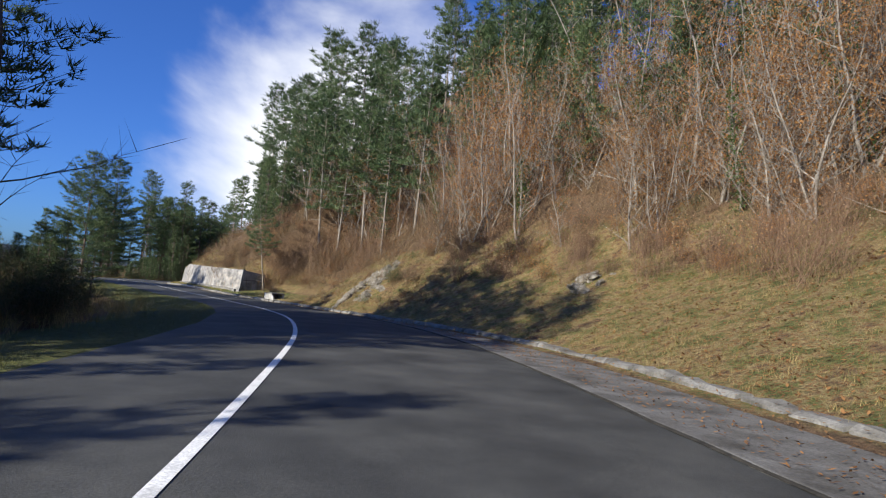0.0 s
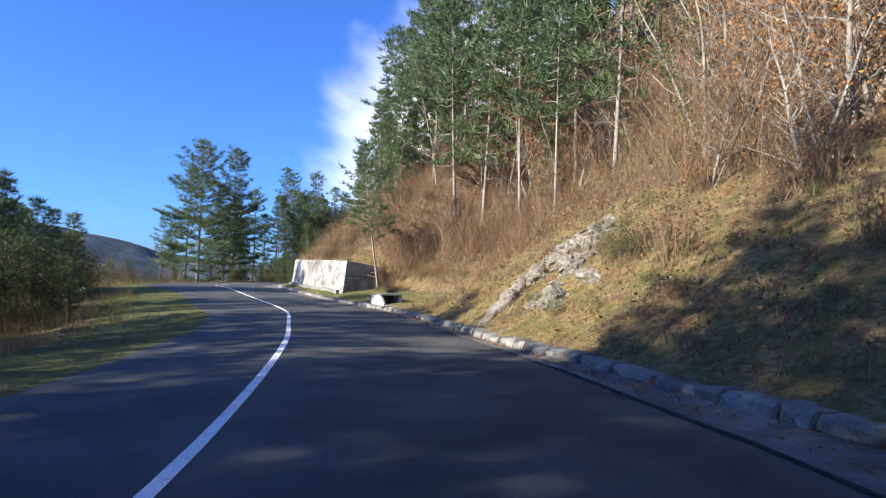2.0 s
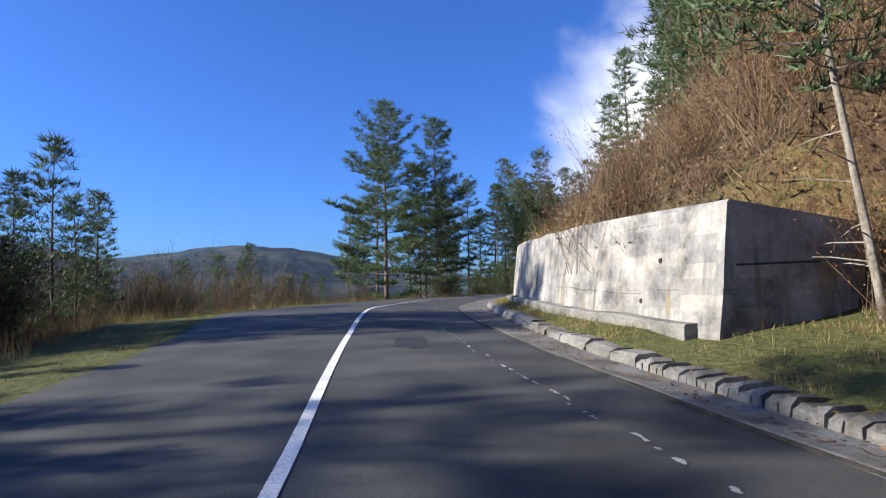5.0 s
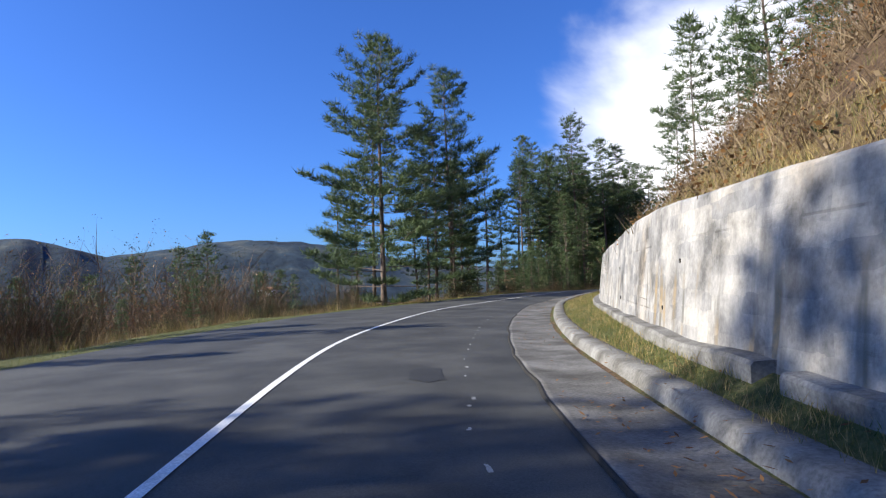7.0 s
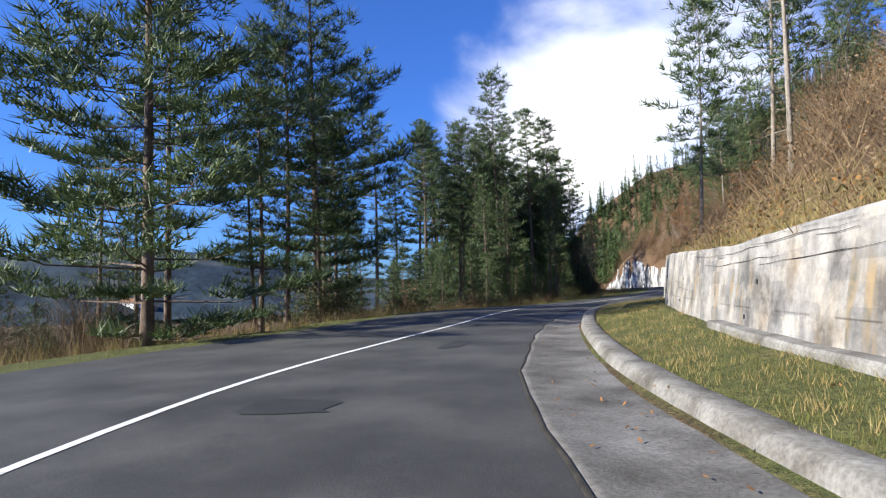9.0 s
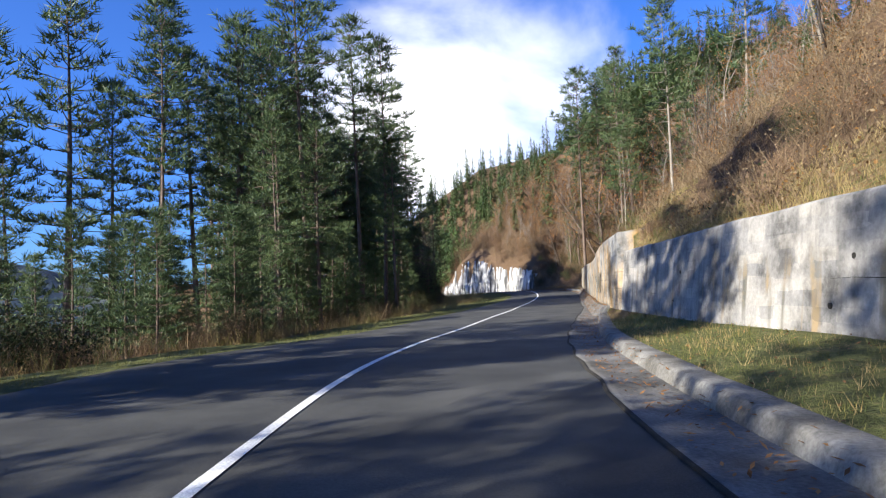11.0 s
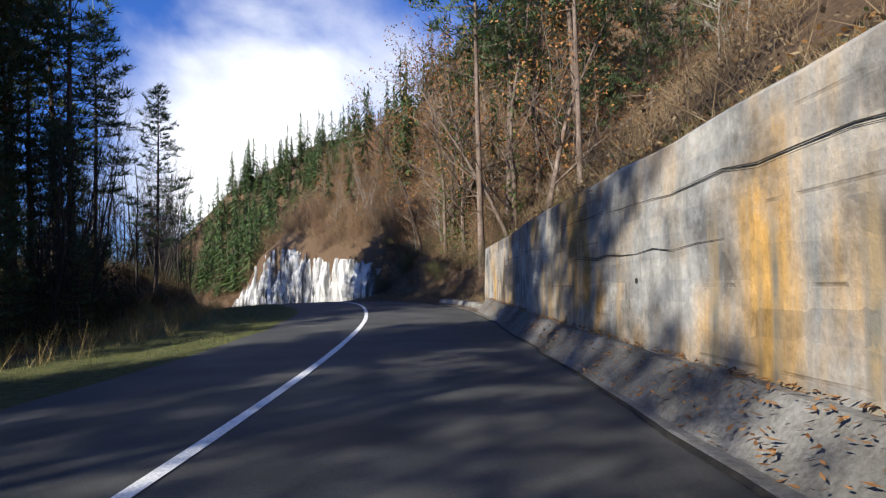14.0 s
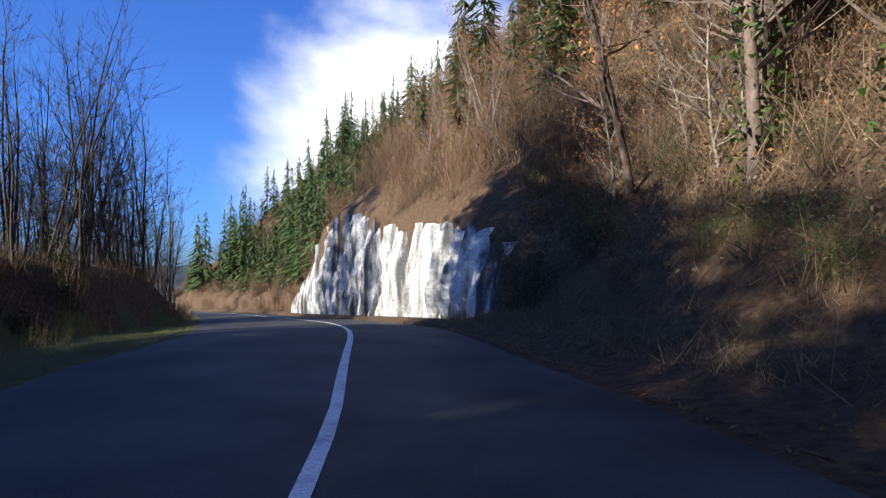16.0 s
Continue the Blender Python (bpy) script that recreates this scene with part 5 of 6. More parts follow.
BARE = Stand([bare_tree("bare_tree", 10, 61, 0.0, stems=2, kids=(2, 3), low=3, reach=0.15, fan=0.07, bark=M_DARKBARK, slim=0.0062), bare_tree("bare_tree", 10, 62, 0.0, stems=3, kids=(1, 3), low=3, reach=0.15, fan=0.07, bark=M_DARKBARK, slim=0.0062), bare_tree("bare_tree", 10, 63, 0.0, stems=4, kids=(1, 3), low=3, reach=0.13, fan=0.08, bark=M_DARKBARK, slim=0.0058)],
             "leafless slender tree with thin grey branches", "tree", "leafless trees", (1.15, 1.15, 0.8))
BROWN_SHRUB = Stand([shrub("brown_shrub", 2.2, 71, M_BRUSH, 80, 320, 0.1), shrub("brown_shrub", 2.2, 72, M_DRYLEAF, 80, 400, 0.1), shrub("brown_shrub", 2.2, 73, M_BRUSH, 100, 200, 0.09),
                     shrub("brown_shrub", 2.2, 74, M_TWIG, 100, 200, 0.1)],
                    "dry reddish-brown winter shrub on the slope", "shrub", "shrubs on the slope", (0.52, 0.55, 0.7, 0.52), near=12.0)
THICKET = Stand([shrub("thicket_shrub", 4.2, 75, M_DRYLEAF, 60, 760, 0.065, 0.9, 12, 0.0042), shrub("thicket_shrub", 4.2, 76, M_BRUSH, 64, 560, 0.065, 0.8, 13, 0.0042), shrub("thicket_shrub", 4.2, 77, M_BRUSH, 64, 400, 0.065, 1.0, 14, 0.0042)],
                "tall tangled thicket of thin leafless stems", "shrub", "thickets on the slope", (1.2, 0.6, 1.45), near=11.6)
GREEN_SHRUB = Stand([shrub("green_shrub", 2.4, 81, M_BUSH, 40, 880, 0.1, side=3), shrub("green_shrub", 2.4, 82, M_BUSH, 40, 840, 0.105, side=3)],
                    "dense dark green bush beside the road", "shrub", "bushes by the road", (0.95, 0.7))
HEDGE = Stand([shrub("leafy_shrub", 2.4, 85, M_BUSH, 60, 3600, 0.045, side=4, thick=0.004), shrub("leafy_shrub", 2.4, 86, M_IVY, 60, 2600, 0.045, side=5, thick=0.004)],
              "leafy evergreen shrub with small dark leaves", "shrub", "leafy shrubs by the road", (0.82, 0.59))
TALL_BUSH = Stand([shrub("tall_bush", 5.5, 83, M_BUSH, 80, 5200, 0.05, 0.6, 9, 0.009), shrub("tall_bush", 5.5, 84, M_BUSH, 80, 5000, 0.05, 0.5, 9, 0.009)],
                  "tall dark bush below the edge of the road", "shrub", "tall bushes by the road", (1.2, 1.0))


def beside(y, d, left=True):
    """A place d metres beyond the left edge, or beyond the foot of the right slope."""
    i = int(station(y))
    x, yy, _ = at(station(y), -LW[i] - d if left else right_shape(i)[0] + d)
    return x, yy


# the great pines at the outer bend
PINE_FULL.put(0, -52.6, 89.6, 1.0, 20, free=True)
PINE_FULL.put(1, -55.5, 102.0, 1.08, 140, free=True)
PINE_TALL.put(2, -52.4, 94.2, 0.72, 60, free=True)


def between(k, x):
    """A place x on the line of the sun's bearing with the given bound."""
    return x, k + SUN_SLOPE * x


# pine wood along the outer side, in stands with sunny gaps between them
rng.seed(201)
for k in range(6):
    x, y = between(150.5 + 3.2 * ((k * 0.382) % 1), -54 - 1.7 * k)
    PINE_TALL.put(k, x, y, 0.72 + 0.25 * ((k * 0.618) % 1), 71 * k)
PINE_TALL.put(3, -69.3, 87.3, 0.68, 200)
PINE_TALL.put(1, -67.6, 84.9, 0.6, 20)
rng.seed(202)
for k in range(10):
    x, y = between(187.0 + 1.0 * ((k * 0.382) % 1) if k < 7 else 181.6 + 0.4 * (k - 7), -52.5 - 9 * ((k * 0.618) % 1))
    (PINE_TALL if k % 3 == 0 else PINE_HIGH).put(k, x, y, 0.85 + 0.25 * ((k * 0.27) % 1), 83 * k, free=True)
rng.seed(203)
for k in range(9):
    x, y = between(187.2 + 0.06 * k, -58.5 - 1.6 * k)
    PINE_TALL.put(k, x, y, 1.05 + 0.3 * ((k * 0.382) % 1), 83 * k, free=True)
rng.seed(204)
for k in range(16):
    x, y = between(rnd(169, 189), rnd(-66, -53.5))
    YOUNG.put(k, x, y, rnd(0.45, 0.8))
# the last five stand out of view, added to stripe the rock with shade
for k, (x, y, sc) in enumerate(((-60.5, 161.5, 1.25), (-63, 159.5, 1.3), (-59.2, 164.6, 1.2), (-65.5, 157, 1.25), (-61.6, 162.9, 1.25), (-68.5, 154, 1.3),
                                (-80, 165.0, 1.5), (-82, 167.4, 1.5), (-79, 173.4, 1.5), (-83, 172.8, 1.6), (-81, 176.0, 1.5))):
    PINE_TALL.put(k, x, y, sc, 53 * k, free=True)
rng.seed(205)
for k in range(34):
    x, y = between(203 + 17.5 * ((k * 0.382) % 1), -56 - 10 * ((k * 0.618) % 1))
    if y < 164 and x < -50 - 0.19 * (y - 138):
        PINE_TALL.put(k, x, y, 1.1, 83 * k)
rng.seed(206)
for k in range(44):
    x, y = beside(rnd(140, 166), rnd(7.5, 16))
    (YOUNG if k % 3 == 0 else HEDGE if k % 3 == 1 else THICKET).put(k if k % 3 != 1 else 0, x, y, rnd(0.6, 1.1) if k % 3 == 0 else rnd(0.5, 0.8) if k % 3 == 1 else rnd(0.3, 0.5))
for x, y, sc in ((-55.6, 171.2, 0.86), (-57.6, 168.6, 0.98), (-59.0, 167.6, 1.05), (-57.0, 165.4, 1.1), (-60.4, 165.0, 1.2)):
    PINE_TALL.put(2 if y > 171 else int(y), x, y, sc, free=True)
for k in range(13):
    x, y = between(199.5 + 1.4 * k, -60 - 2.2 * (k % 4))
    PINE_TALL.put(k + 1, x, y, 1.4, 47 * k)
for k, (b0, x0, top) in enumerate(((178.0, -54, 10.4), (179.2, -56, 12.0), (176.6, -55, 10.2))):
    x, y = between(b0, x0)
    PINE_TALL.put(k, x, y, (top - gz(x, y)) / PINE_TALL.tall[k] / PINE_TALL.sizes[k], 80 * k, free=True)
rng.seed(263)
for k in range(44):
    x, y = beside(rnd(158, 174), rnd(7.5, 15))
    (BARE if k % 2 else HEDGE).put(k // 2 if k % 2 else 0, x, y, rnd(0.6, 0.95) if k % 2 else rnd(0.7, 1.3), free=True)
rng.seed(262)
for k in range(34):
    x, y = between(rnd(197, 217), rnd(-66, -54))
    if x < -50.5 - 0.19 * (y - 138):
        YOUNG.put(k, x, y, rnd(1.0, 1.5))
for k in range(44):
    x, y = beside(rnd(106, 139), rnd(5.2, 9.5)) if k < 30 else beside(rnd(139, 158), rnd(7, 11))
    YOUNG.put(k, x, y, rnd(0.45, 0.75))
for k, b0 in enumerate((157.8, 160.2)):
    x, y = between(b0, -56.5 - 1.6 * k)
    PINE_TALL.put(k, x, y, 0.85, 50 * k)
rng.seed(207)
for k in range(46):
    x, y = beside(rnd(112, 136), rnd(4.2, 9.0))
    (HEDGE if k % 3 == 0 else THICKET if k % 3 == 1 else BROWN_SHRUB).put(0 if k % 3 == 0 else k, x, y, rnd(0.5, 0.9) if k % 3 != 1 else rnd(0.3, 0.5))
# low growth below them, which shades the outer lane
rng.seed(208)
for k in range(40):
    yy = rnd(108, 150)
    x, y = beside(yy, rnd(4.4, 9.5) if yy < 136 else rnd(6, 11))
    if k % 4 == 1:
        YOUNG.put(k // 2, x, y, rnd(0.35, 0.6))
    else:
        HEDGE.put(0, x, y, rnd(0.5, 1.0))
# tall trees beside the near end of the road, which shade it
for x, y, sc in ((-15, -6, 0.5), (-19, 3, 1.0), (-23, 12, 1.05), (-14, -16, 0.6), (-27, 20, 0.9), (-24, -2, 0.8), (-33, 27, 0.85), (-30, 10, 1.1), (-37, 33, 0.8), (-20, -12, 0.6), (-44, 38, 0.75),
                 (-40, 24, 0.95), (-50, 44, 0.72), (-57, 49, 0.7), (-35, 17, 1.0), (-18, 16, 0.95), (-20.5, 19, 1.0), (-17, 11, 0.9), (-24, 16, 1.1), (-15.5, 6, 0.85), (-22, 8, 1.05), (-26, 13, 1.1), (-19.5, 12.5, 1.0), (-18.5, 14.4, 1.0), (-21.5, 14.2, 1.1), (-23.6, 18.4, 1.1), (-17.6, 8.6, 0.9), (-20.4, 9.6, 1.05), (-25, 10.4, 1.1), (-20, 6, 1.1), (-23, 3.5, 1.1), (-26, 1, 1.15), (-17.5, 6.4, 1.0), (-28.5, 5.0, 1.15), (-22, 0.5, 1.0), (-18, 7.5, 1.15), (-19.5, 9.5, 1.15), (-16.6, 9.2, 1.0), (-21, 5.5, 1.15), (-16.2, 5.6, 1.0), (-20.6, 7.6, 1.2)):
    PINE_TALL.put(int(x * 3 + y), x, y, sc)
rng.seed(209)
for k, b0 in enumerate((17, 18.5, 20, 21.5, 22.5, 24, 25, 26.5, 28, 29.5, 31, 32.5, 34, 42, 44, 46, 48, 50, 52)):
    x, y = between(b0, (-15.5 if b0 < 35 else -23) - 1.9 * (k % 4))
    PINE_TALL.put(k, x, y, 1.27 - 0.06 * (k % 3) if b0 < 35 else 0.95, 37 * k)
rng.seed(210)
for k, (x, y) in enumerate(((-46.5, 43.6), (-49.5, 41.8), (-52, 43.2))):
    PINE_TALL.put(k, x, y, 0.95, 37 * k)
rng.seed(211)
for k, (b0, x0, top) in enumerate(((43.6, -26, 13.5), (45.4, -27, 14), (47.5, -26, 13.5), (53, -30, 14.5), (54.8, -29, 14), (56.6, -31, 14.5), (65.2, -36.5, 16), (69.4, -38, 16.5), (81, -43.5, 14.5),
                                   (82.8, -44.5, 15), (84.4, -43.5, 15), (86, -45, 15.5), (87.6, -44, 15.5), (89, -45, 15.5))):
    x, y = between(b0, x0)
    PINE_TALL.put(k, x, y, (top - gz(x, y)) / PINE_TALL.tall[k % 4] / PINE_TALL.sizes[k % 4], 37 * k)
rng.seed(212)
for x, y, sc in ((-10.5, -2, 1.0), (-11.4, 1.5, 0.9), (-12.2, 5.0, 1.0), (-11.5, 8.2, 0.8), (-13.5, 9.8, 0.95), (-10.8, -7, 1.0), (-14.5, 2.5, 1.1), (-13.4, -3.4, 1.1), (-10.5, 4.4, 0.6), (-12.8, 12.4, 0.6), (-14.8, 13.6, 0.75)):
    YOUNG.put(int(y), x, y, sc)
BARE.put(1, -13.0, 8.6, 1.15)
BARE.put(2, -12.3, 14.4, 0.8)
BARE.put(0, -9.9, 12.4, 1.15)
# young pines over the bushes
rng.seed(213)
for x, y, sc in ((-50.5, 60.8, 1.4), (-52.1, 63.6, 1.1), (-46.1, 57.4, 0.94), (-40.2, 52.2, 1.0), (-48.5, 60.8, 0.9), (-49, 54, 1.1), (-45, 49.5, 0.9)):
    YOUNG.put(int(x + y), x, y, sc)
# taller pines on the falling ground beyond
rng.seed(214)
for x, y, sc in ((-85.3, 85.6, 1.01), (-86.5, 89.3, 0.74), (-82.3, 87.9, 0.88), (-86.3, 97.2, 0.72), (-87.5, 100.2, 1.0), (-81.8, 93.1, 0.86), (-86.0, 106.4, 0.85), (-56.6, 65.8, 0.55), (-55.3, 60.8, 0.6), (-84, 110, 0.5), (-80, 82, 0.54), (-78, 99, 0.7)):
    PINE_TALL.put(int(x + y), x, y, sc)
rng.seed(215)
for k in range(64):
    yy = rnd(2, 50)
    x, y = beside(yy, rnd(3.4, 10) if yy < 32 else rnd(5.5, 11))
    HEDGE.put(0, x, y, rnd(0.6, 1.1) if yy < 32 else rnd(0.6, 0.9))
rng.seed(216)
for k in range(16):
    x, y = beside(rnd(16, 46), rnd(6.5, 11))
    HEDGE.put(0, x, y, min(1.3, (rnd(0.6, 1.3) - gz(x, y)) / 2.4))
rng.seed(217)
for k in range(150):
    yy = rnd(44, 64) if k % 2 else rnd(60, 96)
    x, y = beside(yy, 4.6 + 10 * rng.random() ** 1.3 if yy < 60 else 7.0 + 13 * rng.random() ** 1.3)
    top = 0.4 + (rnd(1.8, 3.4) if yy < 62 else rnd(0.4, 1.5))
    h = top - gz(x, y)
    if yy < 62:
        if k % 4 == 1:
            YOUNG.put(k // 4, x, y, min(1.0, (h + 0.8) / 8))
        else:
            HEDGE.put(0, x, y, min(1.7, h / 2.2))
    elif k % 5 == 0:
        YOUNG.put(k, x, y, min(1.3, (h + rnd(0.5, 1.8)) / 8))
    elif k % 5 == 1 and yy > 66:
        BARE.put(k // 5 * 2 % 4, x, y, min(1.0, h / 9.5))
    elif k % 5 == 2 and yy > 66:
        THICKET.put(k // 5, x, y, min(1.6, h / 4.2))
    else:
        TALL_BUSH.put(k, x, y, min(1.7, h / 4.9))
low = random.Random(9)
rng.seed(218)
for k in range(44):
    x, y = beside(low.uniform(60, 98), low.uniform(5.5, 17))
    HEDGE.put(0, x, y, min(1.7, (low.uniform(0.5, 1.3) - gz(x, y)) / 2.2), 71 * k)
rng.seed(219)
for k in range(80):
    yy = rnd(100, 176)
    x, y = beside(yy, (3.8 if yy < 134 else 6.4) + 14 * rng.random() ** 1.6)
    (GREEN_SHRUB if k % 3 else BROWN_SHRUB).put(k, x, y, rnd(0.5, 1.1))
# tall pines on the slope over the end of the wall
rng.seed(220)
for k, (x, y, sc) in enumerate(((-37.9, 165.8, 1.12), (-34.6, 160.5, 0.95), (-33.6, 171, 0.95))):
    PINE_HIGH.put(k, x, y, sc, 61 * k, 0.4, "tall pine on the slope over the end of the wall")
for k, (x, y, sc) in enumerate(((-35.8, 168.8, 1.2), (-32.6, 167, 1.1))):
    PINE_TALL.put(1 + 2 * (k % 2), x, y, sc, 61 * k, 0.4)
# slope above the road
PINE_SLOPE.put(0, -16.35, 56.75, 0.8, 46, 0.3, "slim leaning pine with a pale trunk beside the wall")
for x, y, k, sc in ((-7.6, 57.5, 1, 1.0), (-10, 68, 2, 1.1), (-18, 72, 1, 1.1), (-12.4, 60.5, 2, 1.0), (-9.6, 62.5, 0, 1.1), (-13.0, 66, 2, 1.1), (-10.2, 59, 2, 0.9), (-15.0, 70, 0, 1.1), (-7, 64, 2, 1.2), (-14.6, 63, 1, 0.85), (-4.5, 58, 2, 1.1), (-5.5, 53, 1, 0.9), (-2.5, 50, 2, 1.0), (-37.4, 105.8, 2, 0.72), (-34.5, 99, 1, 0.9), (-34, 112, 2, 1.0), (-36.5, 129, 1, 0.7), (-37.4, 139.5, 1, 0.55),
                     (-33, 116, 0, 1.1), (-36.0, 167.2, 2, 1.2), (-35.5, 163, 1, 1.25), (-34, 170, 0, 1.2), (-39, 173.5, 2, 1.0), (-25.5, 88, 2, 1.25), (-23, 83, 1, 1.2), (-20, 79, 0, 1.2)):
    (DARK_OAK if y > 160 else PINE_SLOPE).put(k, x, y, sc, sink=0.3)
rng.seed(221)
for k in range(84):
    x, y = beside(rnd(-4, 172) if k < 46 else rnd(-4, 58), rnd(12, 26) if k < 46 else rnd(13, 27), False)
    (OAK if y > 160 else PINE_SLOPE).put(k, x, y, rnd(0.9, 1.35), sink=0.5)
rng.seed(222)
for k in range(186):
    yy = rnd(-6, 55) if k < 124 else rnd(62, 182)
    d = 1.4 + 17 * rng.random() ** 1.2 if k < 124 else rnd(8.0 if yy < 112 else 4.0, 20)
    if yy > 34:
        d = max(d, 7.5)
    x, y = beside(yy, d, False)
    if k % 4:
        OAK.put(k + k // 4, x, y, rnd(0.7, 1.1) if k < 124 else rnd(0.4, 0.75))
    else:
        BARE.put(k // 4, x, y, rnd(0.7, 1.1) if k < 124 else rnd(0.4, 0.8))
rng.seed(223)
for k in range(220):
    yy = rnd(-4, 56) if k < 120 else rnd(56, 178) if k < 180 else rnd(178, 216)
    d = 0.9 + 13 * rng.random() ** 1.2 if k < 120 else 2.2 + 12 * rng.random()
    x, y = beside(yy, d, False)
    THICKET.put(k, x, y, rnd(0.35, 0.9) if k < 120 else rnd(0.22, 0.45) if yy < 112 else rnd(0.35, 0.8), sink=0.2)
rng.seed(224)
for k in range(120):
    yy = rnd(-6, 56) if k < 60 else rnd(58, 222)
    i = int(station(yy))
    d = 0.5 + 10 * rng.random() ** 1.4
    if yy > 178:
        d = 2.2 + 8 * rng.random()
    if 27 < yy < 36 and k % 3 == 0:
        d = RW[i] + GW[i] + rnd(2.0, 4.0) - right_shape(i)[0]
    x, y = beside(yy, d, False)
    if k % 9 == 0 and yy < 170:
        HEDGE.put(k // 9, x, y, rnd(0.4, 0.9), sink=0.15)
    else:
        BROWN_SHRUB.put(k, x, y, rnd(0.4, 1.0), sink=0.15)
# dark pines over the near slope, brush on the far one
rng.seed(225)
for k in range(13):
    x, y = beside(rnd(8, 27), rnd(9, 18), False)
    PINE_TALL.put(k, x, y, rnd(0.7, 0.95), sink=0.3)
rng.seed(226)
for k in range(10):
    x, y = beside(rnd(14, 46), rnd(7, 15), False)
    (YOUNG if k % 2 else PINE_SLOPE).put(k, x, y, rnd(1.1, 1.6) if k % 2 else rnd(0.8, 1.1), sink=0.3)
rng.seed(227)
for k in range(30):
    x, y = beside(rnd(204, 228), 0.6 + 6 * rng.random(), False)
    (BROWN_SHRUB if k % 3 else HEDGE).put(k if k % 3 else 1, x, y, rnd(0.7, 1.3), sink=0.2)
# low growth over the rocky bank and above the pale rock
rng.seed(228)
for k in range(44):
    yy = rnd(26, 44)
    i = int(station(yy))
    x, y, _ = at(station(yy), RW[i] + GW[i] + 0.9 + 5.5 * rng.random())
    (HEDGE if k % 4 == 0 else BROWN_SHRUB).put(1 if k % 4 == 0 else k, x, y, rnd(0.15, 0.42), sink=0.05)
rng.seed(229)
for k in range(80):
    x, y = beside(rnd(177, 214), 0.9 + 8 * rng.random(), False)
    (THICKET if k % 5 else BROWN_SHRUB).put(k // 2, x, y, rnd(0.28, 0.5) if k % 5 else rnd(0.4, 0.8), sink=0.15)
rng.seed(230)
for k in range(80):
    yy = rnd(41, 57)
    x, y = beside(yy, -1.2 + 8 * rng.random() if yy < 53 else 0.4 + 7 * rng.random(), False)
    if k % 2:
        BROWN_SHRUB.put(k, x, y, rnd(0.4, 0.9), sink=0.1)
    else:
        THICKET.put(k, x, y, rnd(0.22, 0.5), sink=0.1)
# young conifers scattered up the slope
rng.seed(231)
for k in range(26):
    yy = rnd(30, 56) if k < 6 else rnd(57, 80)
    x, y = beside(yy, rnd(6, 14) if k < 6 else rnd(5, 13), False)
    YOUNG.put(k, x, y, rnd(0.7, 1.25), sink=0.2)
# low growth beside the end of the wood
rng.seed(232)
for k in range(26):
    x, y = beside(rnd(146, 166), 6.4 + 5 * rng.random())
    (YOUNG if k % 4 == 0 else GREEN_SHRUB).put(k, x, y, rnd(0.35, 0.5) if k % 4 == 0 else rnd(0.5, 1.0))
rng.seed(233)
for k in range(44):
    x, y = beside(rnd(170, 204), 2.5 + 13 * rng.random(), False)
    OAK.put((0, 2, 3)[k % 3], x, y, rnd(0.36, 0.62), sink=0.2)
rng.seed(234)
for k in range(50):
    x, y = beside(rnd(166, 204), 1.5 + 12 * rng.random(), False)
    THICKET.put(k, x, y, rnd(0.35, 0.7), sink=0.2)
rng.seed(235)
for k in range(64):
    x, y = beside(rnd(4, 42), 1.8 + 9 * rng.random(), False)
    OAK.put((0, 2, 1)[k % 3], x, y, rnd(0.6, 0.95), sink=0.2)
rng.seed(236)
for k in range(60):
    x, y = beside(rnd(0, 42), 0.6 + 7 * rng.random(), False)
    (BROWN_SHRUB if k % 3 else HEDGE).put(k if k % 3 else 1, x, y, rnd(0.5, 1.1) if k % 3 else rnd(0.4, 0.7), sink=0.15)
rng.seed(260)
for k in range(22):
    yy = rnd(183, 209)
    x, y = beside(yy, bank_foot(yy) + 0.8 + 6.5 * rng.random())
    BARE.put(k, x, y, rnd(0.7, 1.15), free=True)
rng.seed(261)
for k in range(16):
    x, y = beside(rnd(0, 24), rnd(8, 20), False)
    PINE_TALL.put(k, x, y, rnd(0.7, 1.0), sink=0.3)
# brush beside the end of the wall
rng.seed(237)
for x, y, sc in ((-15.9, 57.2, 0.7), (-15.2, 56.3, 0.5), (-16.6, 58.0, 0.6), (-14.6, 57.6, 0.8), (-16.3, 56.4, 0.35)):
    BROWN_SHRUB.put(int(-x * 7), x, y, sc)
# leafless wood on the bank beyond the pines
rng.seed(238)
for k in range(62):
    yy = rnd(171, 196) if k < 44 else rnd(190, 216)
    x, y = beside(yy, bank_foot(yy) + 0.8 + 11 * rng.random())
    BARE.put(k, x, y, rnd(0.7, 1.1), free=y - SUN_SLOPE * x > 232)
for k in range(40):
    x, y = beside(rnd(198, 236), 2.5 + 15 * rng.random())
    BARE.put(k, x, y, rnd(0.75, 1.15), free=True)
rng.seed(239)
for k in range(80):
    yy = rnd(161, 200)
    x, y = beside(yy, bank_foot(yy) + 0.1 + 5 * rng.random() ** 1.5)
    (GREEN_SHRUB if k % 3 else BROWN_SHRUB).put(k, x, y, rnd(0.25, 0.6))
rng.seed(240)
for k in range(46):
    yy = rnd(160.5, 179)
    i = int(station(yy))
    x, y, _ = at(station(yy), RW[i] + GW[i] + 1.2 + 7 * rng.random() ** 1.2)
    if k % 3:
        HEDGE.put(k % 3, x, y, rnd(0.4, 0.9), sink=0.15)
    else:
        BROWN_SHRUB.put(k, x, y, rnd(0.4, 0.9), sink=0.15)
rng.seed(241)
